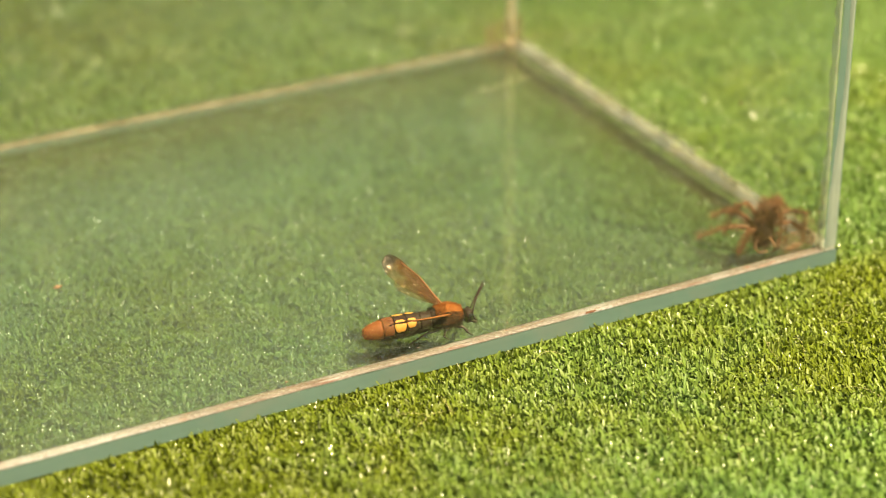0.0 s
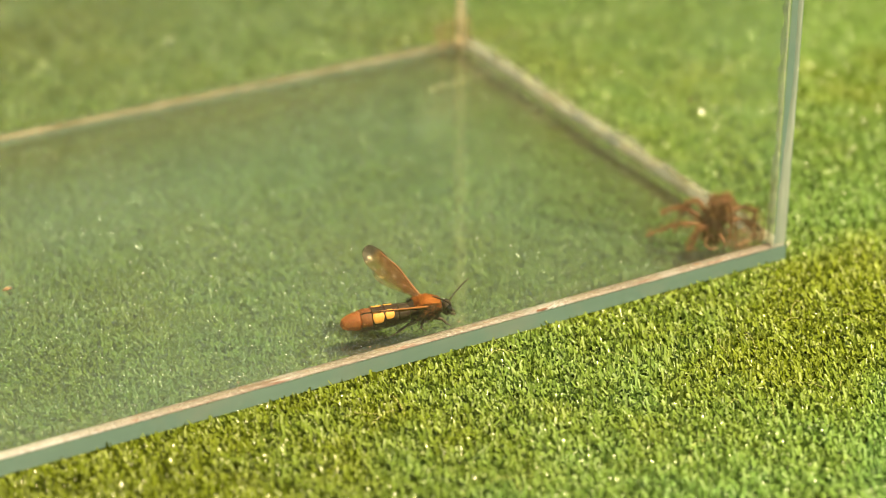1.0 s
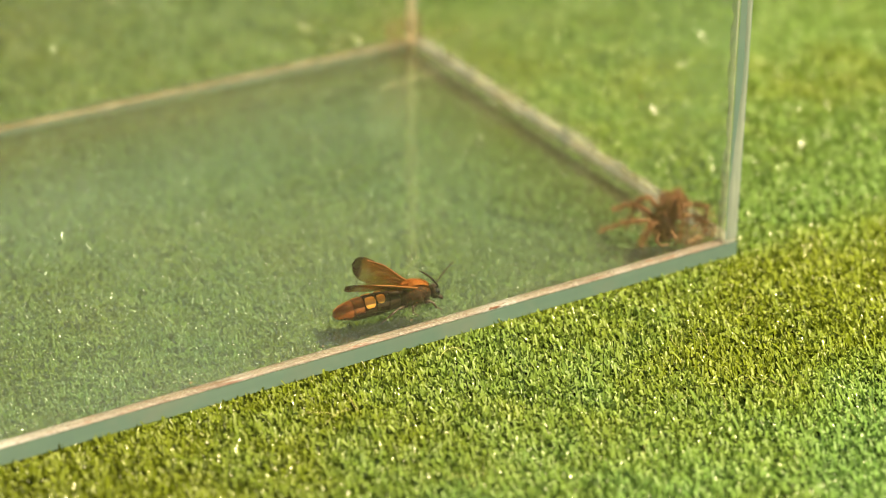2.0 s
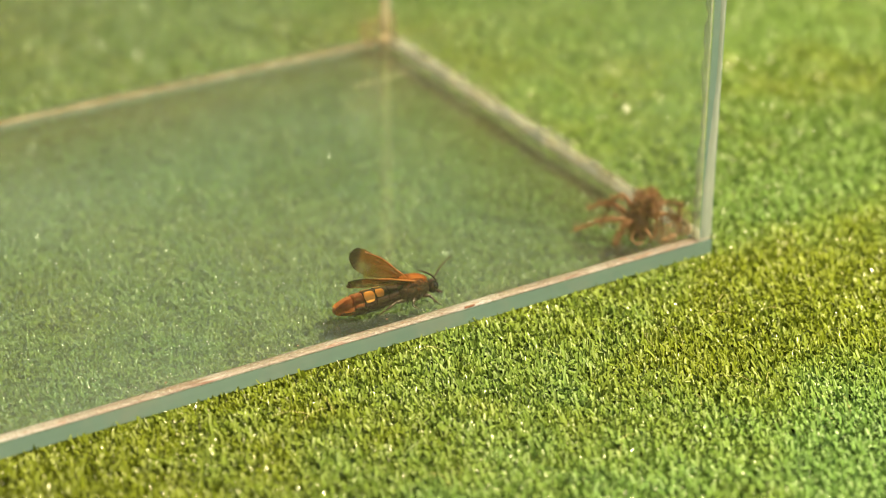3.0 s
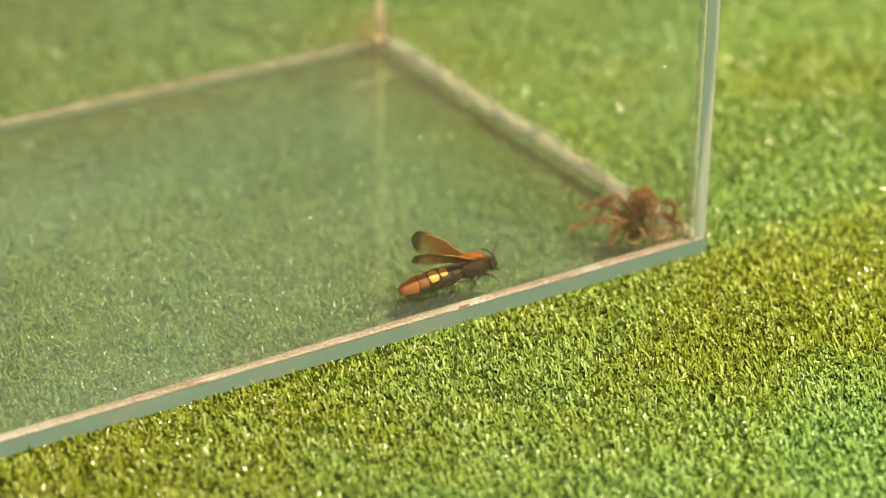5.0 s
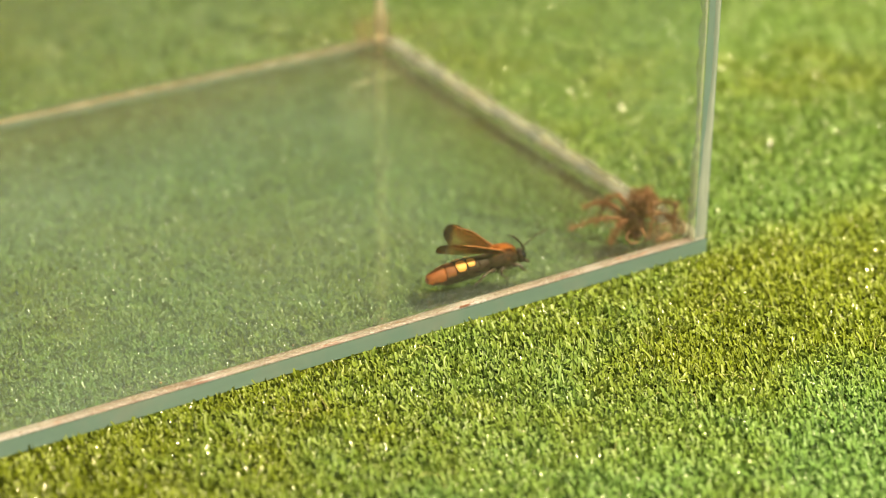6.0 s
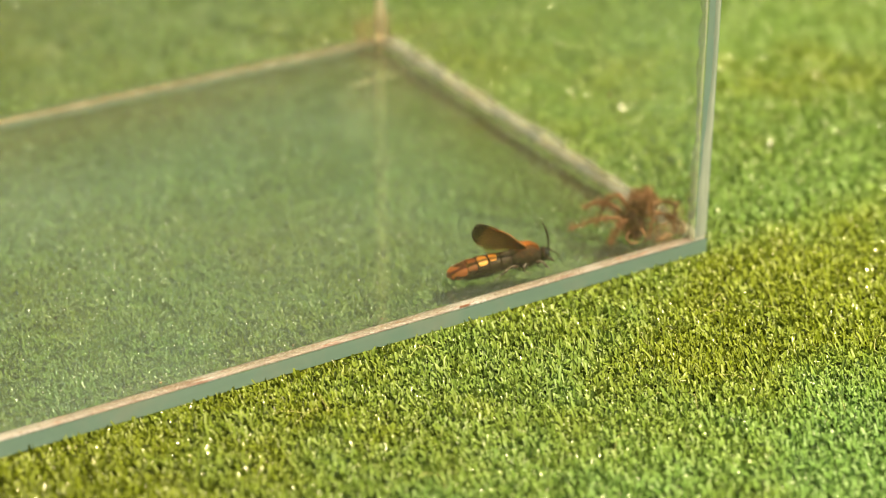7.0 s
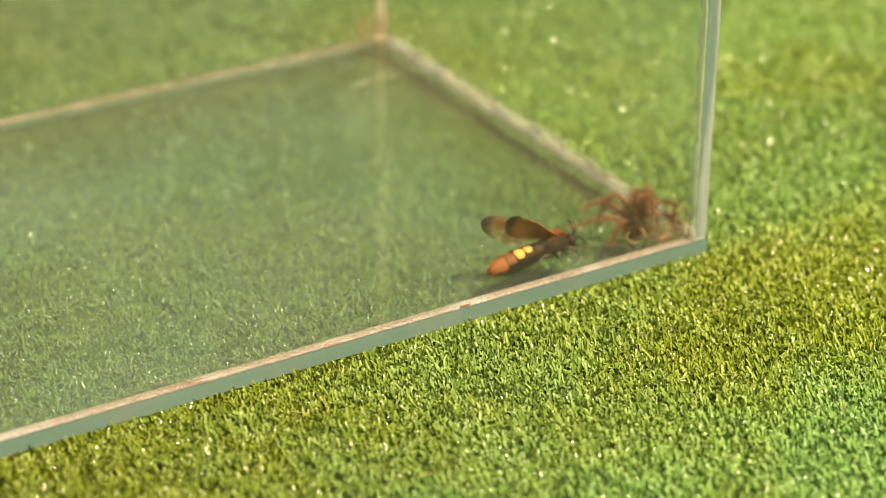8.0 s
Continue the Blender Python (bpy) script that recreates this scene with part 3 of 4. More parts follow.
def glass_tank():
    tank = empty("glass_tank")
    tagged(tank, "open glass tank with green edges and dirty silicone joints on turf", "tank")
    z0, z1, g = ZT + 0.0010, BOX_H, 0.0002
    pane("floor_pane", (-BOX_L, 0, 0), (0, BOX_D, ZT), 2, M_FLOOR_GLASS, tank, "dusty glass floor sheet with a green rim")
    pane("front_pane", (-BOX_L + THICK, 0.0002, z0), (-THICK - 0.0013, THICK, z1), 1, M_GLASS, tank, "upright clear glass sheet")
    pane("back_pane", (-BOX_L + THICK, BOX_D - THICK, z0), (-THICK - g, BOX_D - 0.0002, z1), 1, M_GLASS, tank, "upright clear glass sheet")
    pane("side_pane", (-THICK, 0.0002, z0), (-0.0002, BOX_D - 0.0002, z1), 0, M_GLASS, tank, "upright clear glass sheet with pale sealant on its front edge", smear=True)
    pane("side_pane", (-BOX_L + 0.0002, 0.0002, z0), (-BOX_L + THICK - g, BOX_D - 0.0002, z1), 0, M_GLASS, tank, "upright clear glass sheet")
    x0, x1, y0, y1 = -BOX_L + THICK, -THICK, THICK, BOX_D - THICK
    lab = "whitish silicone sealant stained rust brown"
    # under the sheets
    bead("sealant_strip", (x0, 0.0030, ZT - 0.00027), (x1, 0.0030, ZT - 0.00027), (0, -1, 0), (0, 0, 1), 0.00255, 0.0007, M_SILICONE, tank, lab, 9, wild=0.05, steps=320)
    bead("sealant_strip", (x0, y1, ZT - 0.0002), (x1, y1, ZT - 0.0002), (0, 1, 0), (0, 0, 1), 0.0014, 0.0009, M_AMBER, tank, lab, 10, wild=0.4, steps=260)
    for xa in (-THICK + 0.0002, -BOX_L + 0.0004):
        bm = bmesh.new()
        box(bm, (xa, 0.0004, ZT), (xa + THICK - 0.0008, BOX_D - 0.0004, z0))
        part("sealant_strip", bm, M_MILKY, tank, lab, smooth=False)
    # rusty chips bedded in the front strip
    for cx, cy, sx in ((-0.0818, 0.0007, 0.0018), (-0.0790, 0.0013, 0.0006), (-0.0905, 0.0012, 0.0006), (-0.0600, 0.0014, 0.0004)):
        bm = bmesh.new()
        ball(bm, (cx, cy, ZT + 0.0002), (sx, 0.0004, 0.00025), 20, 12, 0.8)
        part("rust_chip", bm, M_CHIP, tank, "rust brown chip in the sealant")
    # fillets inside
    zf = ZT
    milk = "milky silicone fillet stained tan"
    bead("sealant_bead", (x0, y1, zf), (x1, y1, zf), (0, -1, 0), (0, 0, 1), 0.0010, 0.0009, M_AMBER, tank, "amber silicone fillet", 2, steps=200)
    bead("sealant_bead", (x1, y0 + 0.002, zf), (x1, y1, zf), (-1, 0, 0), (0, 0, 1), 0.0012, 0.0020, M_MILKY, tank, milk, 3, wild=0.5, steps=160)
    bead("sealant_bead", (x0, y0, zf), (x0, y1, zf), (1, 0, 0), (0, 0, 1), 0.0032, 0.0028, M_MILKY, tank, milk, 4)
    for cx, cy, sx, sy, sz in ((x1 - 0.0012, y1 - 0.0012, 0.0026, 0.0026, 0.0024),):
        bm = bmesh.new()
        ball(bm, (cx, cy, ZT + 0.3 * sz), (sx, sy, sz), 20, 14, 0.35)
        part("sealant_smear", bm, M_TAN, tank, "tan lump of sealant in the corner")
    for cx, cy, cz, sx, sy, sz in ((x1 - 0.0003, y0 + 0.005, ZT + 0.0045, 0.0002, 0.0055, 0.0052), (x1 - 0.006, y0 + 0.0003, ZT + 0.0028, 0.0065, 0.0002, 0.0032), (x1 - 0.0003, y1 - 0.004, ZT + 0.006, 0.0002, 0.0045, 0.0058), (x1 - 0.0055, y1 - 0.0003, ZT + 0.005, 0.0055, 0.0002, 0.0048)):
        bm = bmesh.new()
        ball(bm, (cx, cy, cz), (sx, sy, sz), 28, 18, 0.3)
        part("residue", bm, M_RESIDUE, tank, "thin tan smear dried on the glass")
    # thin smears of sealant wiped up the side sheet
    rng = random.Random(17)
    for k in range(9):
        cy, half = 0.020 + 0.0185 * k + rng.uniform(-0.004, 0.004), rng.uniform(0.008, 0.014)
        bm = bmesh.new()
        ball(bm, (x1 - 0.0003, min(cy, y1 - half), ZT + rng.uniform(0.0022, 0.0032)), (0.00015, half, rng.uniform(0.0018, 0.0030)), 36, 16, 0.45)
        part("sealant_smear", bm, M_FILM, tank, "thin milky smear on the glass")
    bm = bmesh.new()
    ball(bm, (x1 - 0.0003, 0.0442, 0.0341), (0.0003, 0.0005, 0.0006), 12, 8, 0.4)
    part("dirt_speck", bm, M_CHIP, tank, "tiny dark speck stuck to the glass")
    clear = "cloudy translucent silicone seam"
    bead("corner_seam", (x1, y1, zf), (x1, y1, z1), (-1, 0, 0), (0, -1, 0), 0.0022, 0.0022, M_CLEAR, tank, clear, 5)
    bead("corner_seam", (x1 + 0.0001, 0.0001, zf), (x1 + 0.0001, 0.0001, z1), (-1, 0, 0), (0, 1, 0), 0.0006, 0.0026, M_HAZE, tank, clear, 6, wild=0.7)
    bead("corner_seam", (x0, y1, zf), (x0, y1, z1), (1, 0, 0), (0, -1, 0), 0.0030, 0.0030, M_CLEAR, tank, clear, 7)
    bead("corner_seam", (x0, y0, zf), (x0, y0, z1), (1, 0, 0), (0, 1, 0), 0.0030, 0.0030, M_CLEAR, tank, clear, 8)


# ---- the wasp ----
def hairs(name, rng, count, spot, length, material, parent, label):
    """Fine hairs; spot(rng) gives a root and its outward way."""
    vs, fs = [], []
    for _ in range(count):
        p, way = spot(rng)
        way = (way + Vector((rng.gauss(-0.5, 0.4), rng.gauss(0, 0.4), rng.gauss(0.1, 0.35)))).normalized()
        side = way.cross(Vector((rng.gauss(0, 1), rng.gauss(0, 1), rng.gauss(0, 1)))).normalized() * 0.03 * MM
        k = len(vs)
        tip = p + way * length * rng.uniform(0.6, 1.25)
        vs += [p + side, p - side, p.lerp(tip, 0.6) - side * 0.7 - Vector((0, 0, 0.04 * MM)), tip]
        fs += [(k, k + 1, k + 2), (k, k + 2, k + 3)]
    return mesh_part(name, vs, fs, material, parent, label)


ABDOMEN = [(-15.9, 2.5, 0.5, 0.45), (-15.3, 2.6, 1.3, 1.15), (-14.2, 2.75, 1.95, 1.8), (-12.2, 3.0, 2.5, 2.35), (-9.8, 3.25, 2.9, 2.70), (-7.0, 3.5, 3.1, 2.85), (-4.0, 3.75, 3.05, 2.85), (-1.5, 3.95, 2.85, 2.7), (0.8, 4.15, 2.6, 2.5), (2.8, 4.3, 2.4, 2.3)]


def girth(x):
    """Middle z, half width and half height of the abdomen at x, in millimetres."""
    xs = [q[0] for q in ABDOMEN]
    return [float(np.interp(x, xs, [q[i] for q in ABDOMEN])) for i in (1, 2, 3)]


def ring_part(name, xa, xb, material, wasp, label="", grow=0.0, start=0.0, end=2 * math.pi, seg=28):
    """One plate of the abdomen from xa to xb, its hind rim a little wider than the next plate."""
    bm = bmesh.new()
    st = []
    for i in range(9):
        u = i / 8
        x = xa + (xb - xa) * u
        z, w, h = girth(x)
        lip = grow + 0.04 * (1 - u) ** 2 - 0.04 * u * u
        tuck = 0.16 if (i == 8 and end > 6.2) else 0.0
        st.append((x * MM, z * MM, (w + lip - tuck) * MM, (h + lip - tuck) * MM))
    lathe(bm, st, seg, start, end)
    return part(name, bm, material, wasp, label)


def spot_part(xc, half, el, wide, side, wasp):
    """A rounded yellow spot on the flank of the abdomen, slightly proud."""
    bm = bmesh.new()
    rows = []
    n = 10
    for i in range(n + 1):
        u = -1 + 2 * i / n
        x = xc + half * u
        z, w, h = girth(x)
        reach = wide * math.sqrt(max(0.02, 1 - abs(u) ** 4))
        row = []
        for k in range(13):
            v = -1 + 2 * k / 12
            a = radians(el + reach * v)
            rim = 0.10 + 0.14 * (1 - max(abs(u), abs(v)) ** 6)
            row.append(bm.verts.new((x * MM, side * (w + rim) * math.cos(a) * MM, (z + (h + rim) * math.sin(a)) * MM)))
        rows.append(row)
    for a, b in zip(rows, rows[1:]):
        for k in range(12):
            bm.faces.new((a[k], a[k + 1], b[k + 1], b[k]))
    bmesh.ops.recalc_face_normals(bm, faces=bm.faces)
    return part("yellow_spot", bm, M_YELLOW, wasp, "bright yellow oval spot")


def wing_outline(u, length, width, sweep):
    """Chord range at u from root to tip: leading edge almost straight, trailing edge round."""
    front = 0.10 * width * math.sin(u * math.pi) + sweep * u
    back = front - width * (0.16 + 0.84 * math.sin(min(1.0, u * 1.05 + 0.06) ** 1.15 * math.pi * 0.62) ** 1.2)
    if u > 0.80:
        k = (u - 0.80) / 0.20
        close = math.sqrt(max(0.0, 1 - k * k))
        mid = front - 0.42 * (front - back)
        front, back = mid + (front - mid) * close, mid + (back - mid) * close
    return front, back


def membrane(bm, length, width, sweep, side, drop, thick=0.05):
    top, low = [], []
    nu, nv = 44, 12
    for i in range(nu + 1):
        u = i / nu
        f, b = wing_outline(u, length, width, sweep)
        rt, rl = [], []
        for k in range(nv):
            v = k / (nv - 1)
            y = f + (b - f) * v
            z = drop + (0.10 * math.sin(v * 19 + u * 3) + 0.45 * noise.noise(Vector((u * 7, v * 5.5, side * 3.0 + drop)))) * math.sin(u * math.pi) - 0.5 * v * v * u
            rt.append(bm.verts.new((-u * length * MM, side * y * MM, (z + thick) * MM)))
            rl.append(bm.verts.new((-u * length * MM, side * y * MM, (z - thick) * MM)))
        top.append(rt)
        low.append(rl)
    for i in range(nu):
        for k in range(nv - 1):
            bm.faces.new((top[i][k], top[i + 1][k], top[i + 1][k + 1], top[i][k + 1]))
            bm.faces.new((low[i][k], low[i][k + 1], low[i + 1][k + 1], low[i + 1][k]))
        for k in (0, nv - 1):
            bm.faces.new((top[i][k], low[i][k], low[i + 1][k], top[i + 1][k]))
    bmesh.ops.recalc_face_normals(bm, faces=bm.faces)


def wing(side, wasp):
    """A forewing with its smaller hind wing; the root lies at the origin and the tip towards -x."""
    bm = bmesh.new()
    span = 19.9 if side > 0 else 21.6
    membrane(bm, span, 6.4, 1.0, side, 0.0)
    w = part("wing", bm, M_WING[side], wasp, "amber translucent wing with a smoky dark tip")
    bm = bmesh.new()
    if side > 0:
        membrane(bm, 13.5, 4.2, -2.6, side, -0.30)
    else:
        # folded close under the forewing
        membrane(bm, 10.5, 2.4, -0.6, side, -0.15)
    part("hind_wing", bm, M_HIND[side], w, "pale amber hind wing")
    for lane, reach, rad in ((0.03, 0.80, 0.32), (0.13, 0.80, 0.12), (0.28, 0.76, 0.10), (0.42, 0.74, 0.09), (0.58, 0.66, 0.09), (0.76, 0.55, 0.08), (0.90, 0.42, 0.07)):
        pts, rr = [], []
        for i in range(15):
            u = reach * i / 14
            f, b = wing_outline(u, span - 0.3, 6.1, 1.0)
            v = lane * (0.4 + 0.6 * u / reach) + 0.05 * math.sin(u * 9 + lane * 20)
            pts.append((-u * (span - 0.3) * MM, side * (f + (b - f) * v) * MM, (0.08 - 0.5 * v * v * u) * MM))
            rr.append(rad * MM * (1 - 0.6 * i / 14))
        bm = bmesh.new()
        tube(bm, pts, rr, 6)
        part("vein", bm, M_COSTA if lane < 0.05 else M_VEIN, w)
    return w


def leg(hip, knee, heel, foot, wasp, side):
    """A leg in thigh, shin and foot; its origin lies at the hip."""
    h = Vector(hip) * MM
    k, e, f = [Vector(q) * MM - h for q in (knee, heel, foot)]
    bm = bmesh.new()
    tube(bm, [(0, 0, 0), k * 0.3, k * 0.7, k], [0.45 * MM, 0.60 * MM, 0.48 * MM, 0.30 * MM])
    l = part("leg", bm, M_DARK, wasp)
    l.location = h
    bm = bmesh.new()
    tube(bm, [k, k.lerp(e, 0.5), e], [0.27 * MM, 0.36 * MM, 0.28 * MM])
    part("shin", bm, M_DARK, l)
    bm = bmesh.new()
    pts = [e.lerp(f, i / 5) + Vector((0, 0, 0.12 * MM * (i % 2))) for i in range(6)]
    tube(bm, pts, [0.18 * MM, 0.19 * MM, 0.15 * MM, 0.16 * MM, 0.12 * MM, 0.08 * MM])
    part("foot", bm, M_DARK, l)
    return l


def antenna(side, wasp):
    bm = bmesh.new()
    pts = [(0, 0, 0), (0.9, 0, 0.25), (1.6, 0, 0.35), (3.5, side * 0.1, 0.45), (5.5, side * 0.25, 0.35), (7.5, side * 0.5, 0.0), (9.2, side * 0.8, -0.5), (10.2, side * 1.0, -0.9)]
    tube(bm, [Vector(p) * MM for p in pts], [r * (0.60 if side > 0 else 0.80) * MM for r in (0.26, 0.36, 0.27, 0.31, 0.31, 0.29, 0.25, 0.11)])
    a = part("antenna", bm, M_BLACK, wasp)
    a.location = Vector((13.9, side * 1.0, 5.6)) * MM
    return a


def build_wasp():
    wasp = empty("wasp")
    tagged(wasp, "large black and rust wasp with yellow spots and amber wings", "wasp")
    rng = random.Random(5)
    # abdomen, from the tip forwards
    ring_part("abdomen_plate", -15.9, -10.6, M_RUST, wasp, "rust red abdomen tip")
    ring_part("abdomen_plate", -10.6, -7.6, M_MAROON, wasp, "dark rust plate")
    ring_part("abdomen_plate", -7.6, -4.1, M_UMBER, wasp, "dark umber plate")
    ring_part("abdomen_plate", -4.1, -0.4, M_BLACK, wasp, "glossy black plate")
    ring_part("abdomen_plate", -0.4, 2.8, M_BLACK, wasp, "glossy black waist plate")
    for x in (-4.1,):
        ring_part("abdomen_rim", x, x + 0.75, M_BLACK, wasp, "narrow black band", grow=0.09)
    for side in (-1, 1):
        spot_part(-6.0, 1.55, 41, 33, side, wasp)
        spot_part(-2.9, 1.25, 47, 26, side, wasp)

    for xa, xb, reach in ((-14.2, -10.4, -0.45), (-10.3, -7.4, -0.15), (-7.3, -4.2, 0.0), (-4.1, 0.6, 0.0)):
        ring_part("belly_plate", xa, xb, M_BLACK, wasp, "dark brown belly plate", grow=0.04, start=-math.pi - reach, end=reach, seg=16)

    def on_abdomen(r):
        x = -15.4 + 7.2 * r.random() ** 1.5
        z, w, h = girth(x)
        a = r.uniform(0.0, math.pi) if x > -10.6 else r.uniform(-0.9, math.pi + 0.9)
        return Vector((x, w * math.cos(a), z + h * math.sin(a))) * MM, Vector((-0.8, math.cos(a), math.sin(a)))

    hairs("abdomen_hair", rng, 1700, on_abdomen, 0.35 * MM, M_FUZZ, wasp, "short rusty hair")

    def on_waist(r):
        x = r.uniform(-10.5, 2.6)
        z, w, h = girth(x)
        a = r.uniform(-math.pi, 0.55)
        return Vector((x, w * math.cos(a), z + h * math.sin(a))) * MM, Vector((-0.8, math.cos(a), math.sin(a)))

    hairs("belly_hair", rng, 3800, on_waist, 1.0 * MM, M_HAIR, wasp, "short dark brown hair")
    # thorax
    bm = bmesh.new()
    lathe(bm, [(q[0] * MM, q[1] * MM, q[2] * MM, q[3] * MM) for q in ((1.6, 4.2, 0.8, 0.8), (2.2, 4.3, 2.0, 1.9), (3.6, 4.5, 2.8, 2.7), (5.6, 4.7, 3.25, 3.2), (7.6, 4.8, 3.35, 3.3), (9.4, 4.8, 3.0, 3.0), (10.8, 4.7, 2.3, 2.4), (11.7, 4.5, 1.2, 1.3))], 28)
    part("thorax", bm, M_FELT, wasp, "black thorax")

    def on_thorax(r):
        a = r.gauss(math.pi / 2, 0.58)
        x = r.uniform(4.0, 11.4)
        k = math.sqrt(max(0.05, 1 - ((x - 7.0) / 5.2) ** 2))
        return Vector((x, 3.3 * k * math.cos(a), 4.8 + 3.25 * k * math.sin(a))) * MM, Vector((0, math.cos(a), math.sin(a)))

    bm = bmesh.new()
    lathe(bm, [(q[0] * MM, q[1] * MM, q[2] * MM, q[3] * MM) for q in ((5.0, 4.9, 2.6, 2.7), (5.4, 5.0, 3.2, 3.2), (7.4, 5.0, 3.45, 3.45), (9.3, 5.0, 3.15, 3.15), (10.7, 4.9, 2.4, 2.5), (11.2, 4.8, 1.8, 2.0))], 20, 0.95, math.pi - 0.95)
    part("thorax_shield", bm, M_FUZZ, wasp, "orange felted back")
    hairs("thorax_fuzz", rng, 5200, on_thorax, 0.9 * MM, M_FUZZ, wasp, "dense orange fuzz")

    def on_flank(r):
        a = r.choice((r.uniform(-3.6, 0.45), r.uniform(-0.6, 0.5)))
        x = r.uniform(2.6, 11.4)
        k = math.sqrt(max(0.05, 1 - ((x - 7.0) / 5.2) ** 2))
        return Vector((x, 3.3 * k * math.cos(a), 4.8 + 3.2 * k * math.sin(a))) * MM, Vector((0, math.cos(a), math.sin(a)))

    hairs("flank_hair", rng, 3400, on_flank, 1.5 * MM, M_HAIR, wasp, "dark brown hair")
    # head
    bm = bmesh.new()
    ball(bm, (13.0 * MM, 0, 4.3 * MM), (1.55 * MM, 2.2 * MM, 2.05 * MM))
    part("head", bm, M_BLACK, wasp, "glossy black head")
    for side in (-1, 1):
        bm = bmesh.new()
        ball(bm, (13.35 * MM, side * 1.5 * MM, 4.65 * MM), (0.9 * MM, 0.85 * MM, 1.25 * MM), 14, 10)
        part("eye", bm, M_EYE, wasp, "shiny dark compound eye")
        bm = bmesh.new()
        tube(bm, [Vector(p) * MM for p in ((14.0, side * 0.9, 2.9), (15.1, side * 0.9, 2.3), (15.7, side * 0.3, 1.9))], [0.45 * MM, 0.36 * MM, 0.1 * MM])
        part("mandible", bm, M_BLACK, wasp)
    legs = []
    for side in (-1, 1):
        legs.append(leg((9.6, side * 1.6, 2.4), (11.2, side * 2.9, 2.6), (12.4, side * 3.1, 0.8), (14.2, side * 3.0, -0.65), wasp, side))
        legs.append(leg((7.0, side * 1.8, 2.2), (6.0, side * 3.3, 2.5), (5.6, side * 3.4, 0.8), (7.4, side * 3.6, -0.65), wasp, side))
        legs.append(leg((4.4, side * 1.7, 2.2), (1.2, side * 3.1, 2.5), (-1.8, side * 3.3, 0.8), (-4.2, side * 3.3, -0.65), wasp, side))
    wings = {s: wing(s, wasp) for s in (-1, 1)}
    ants = {s: antenna(s, wasp) for s in (-1, 1)}
    return wasp, legs, wings, ants


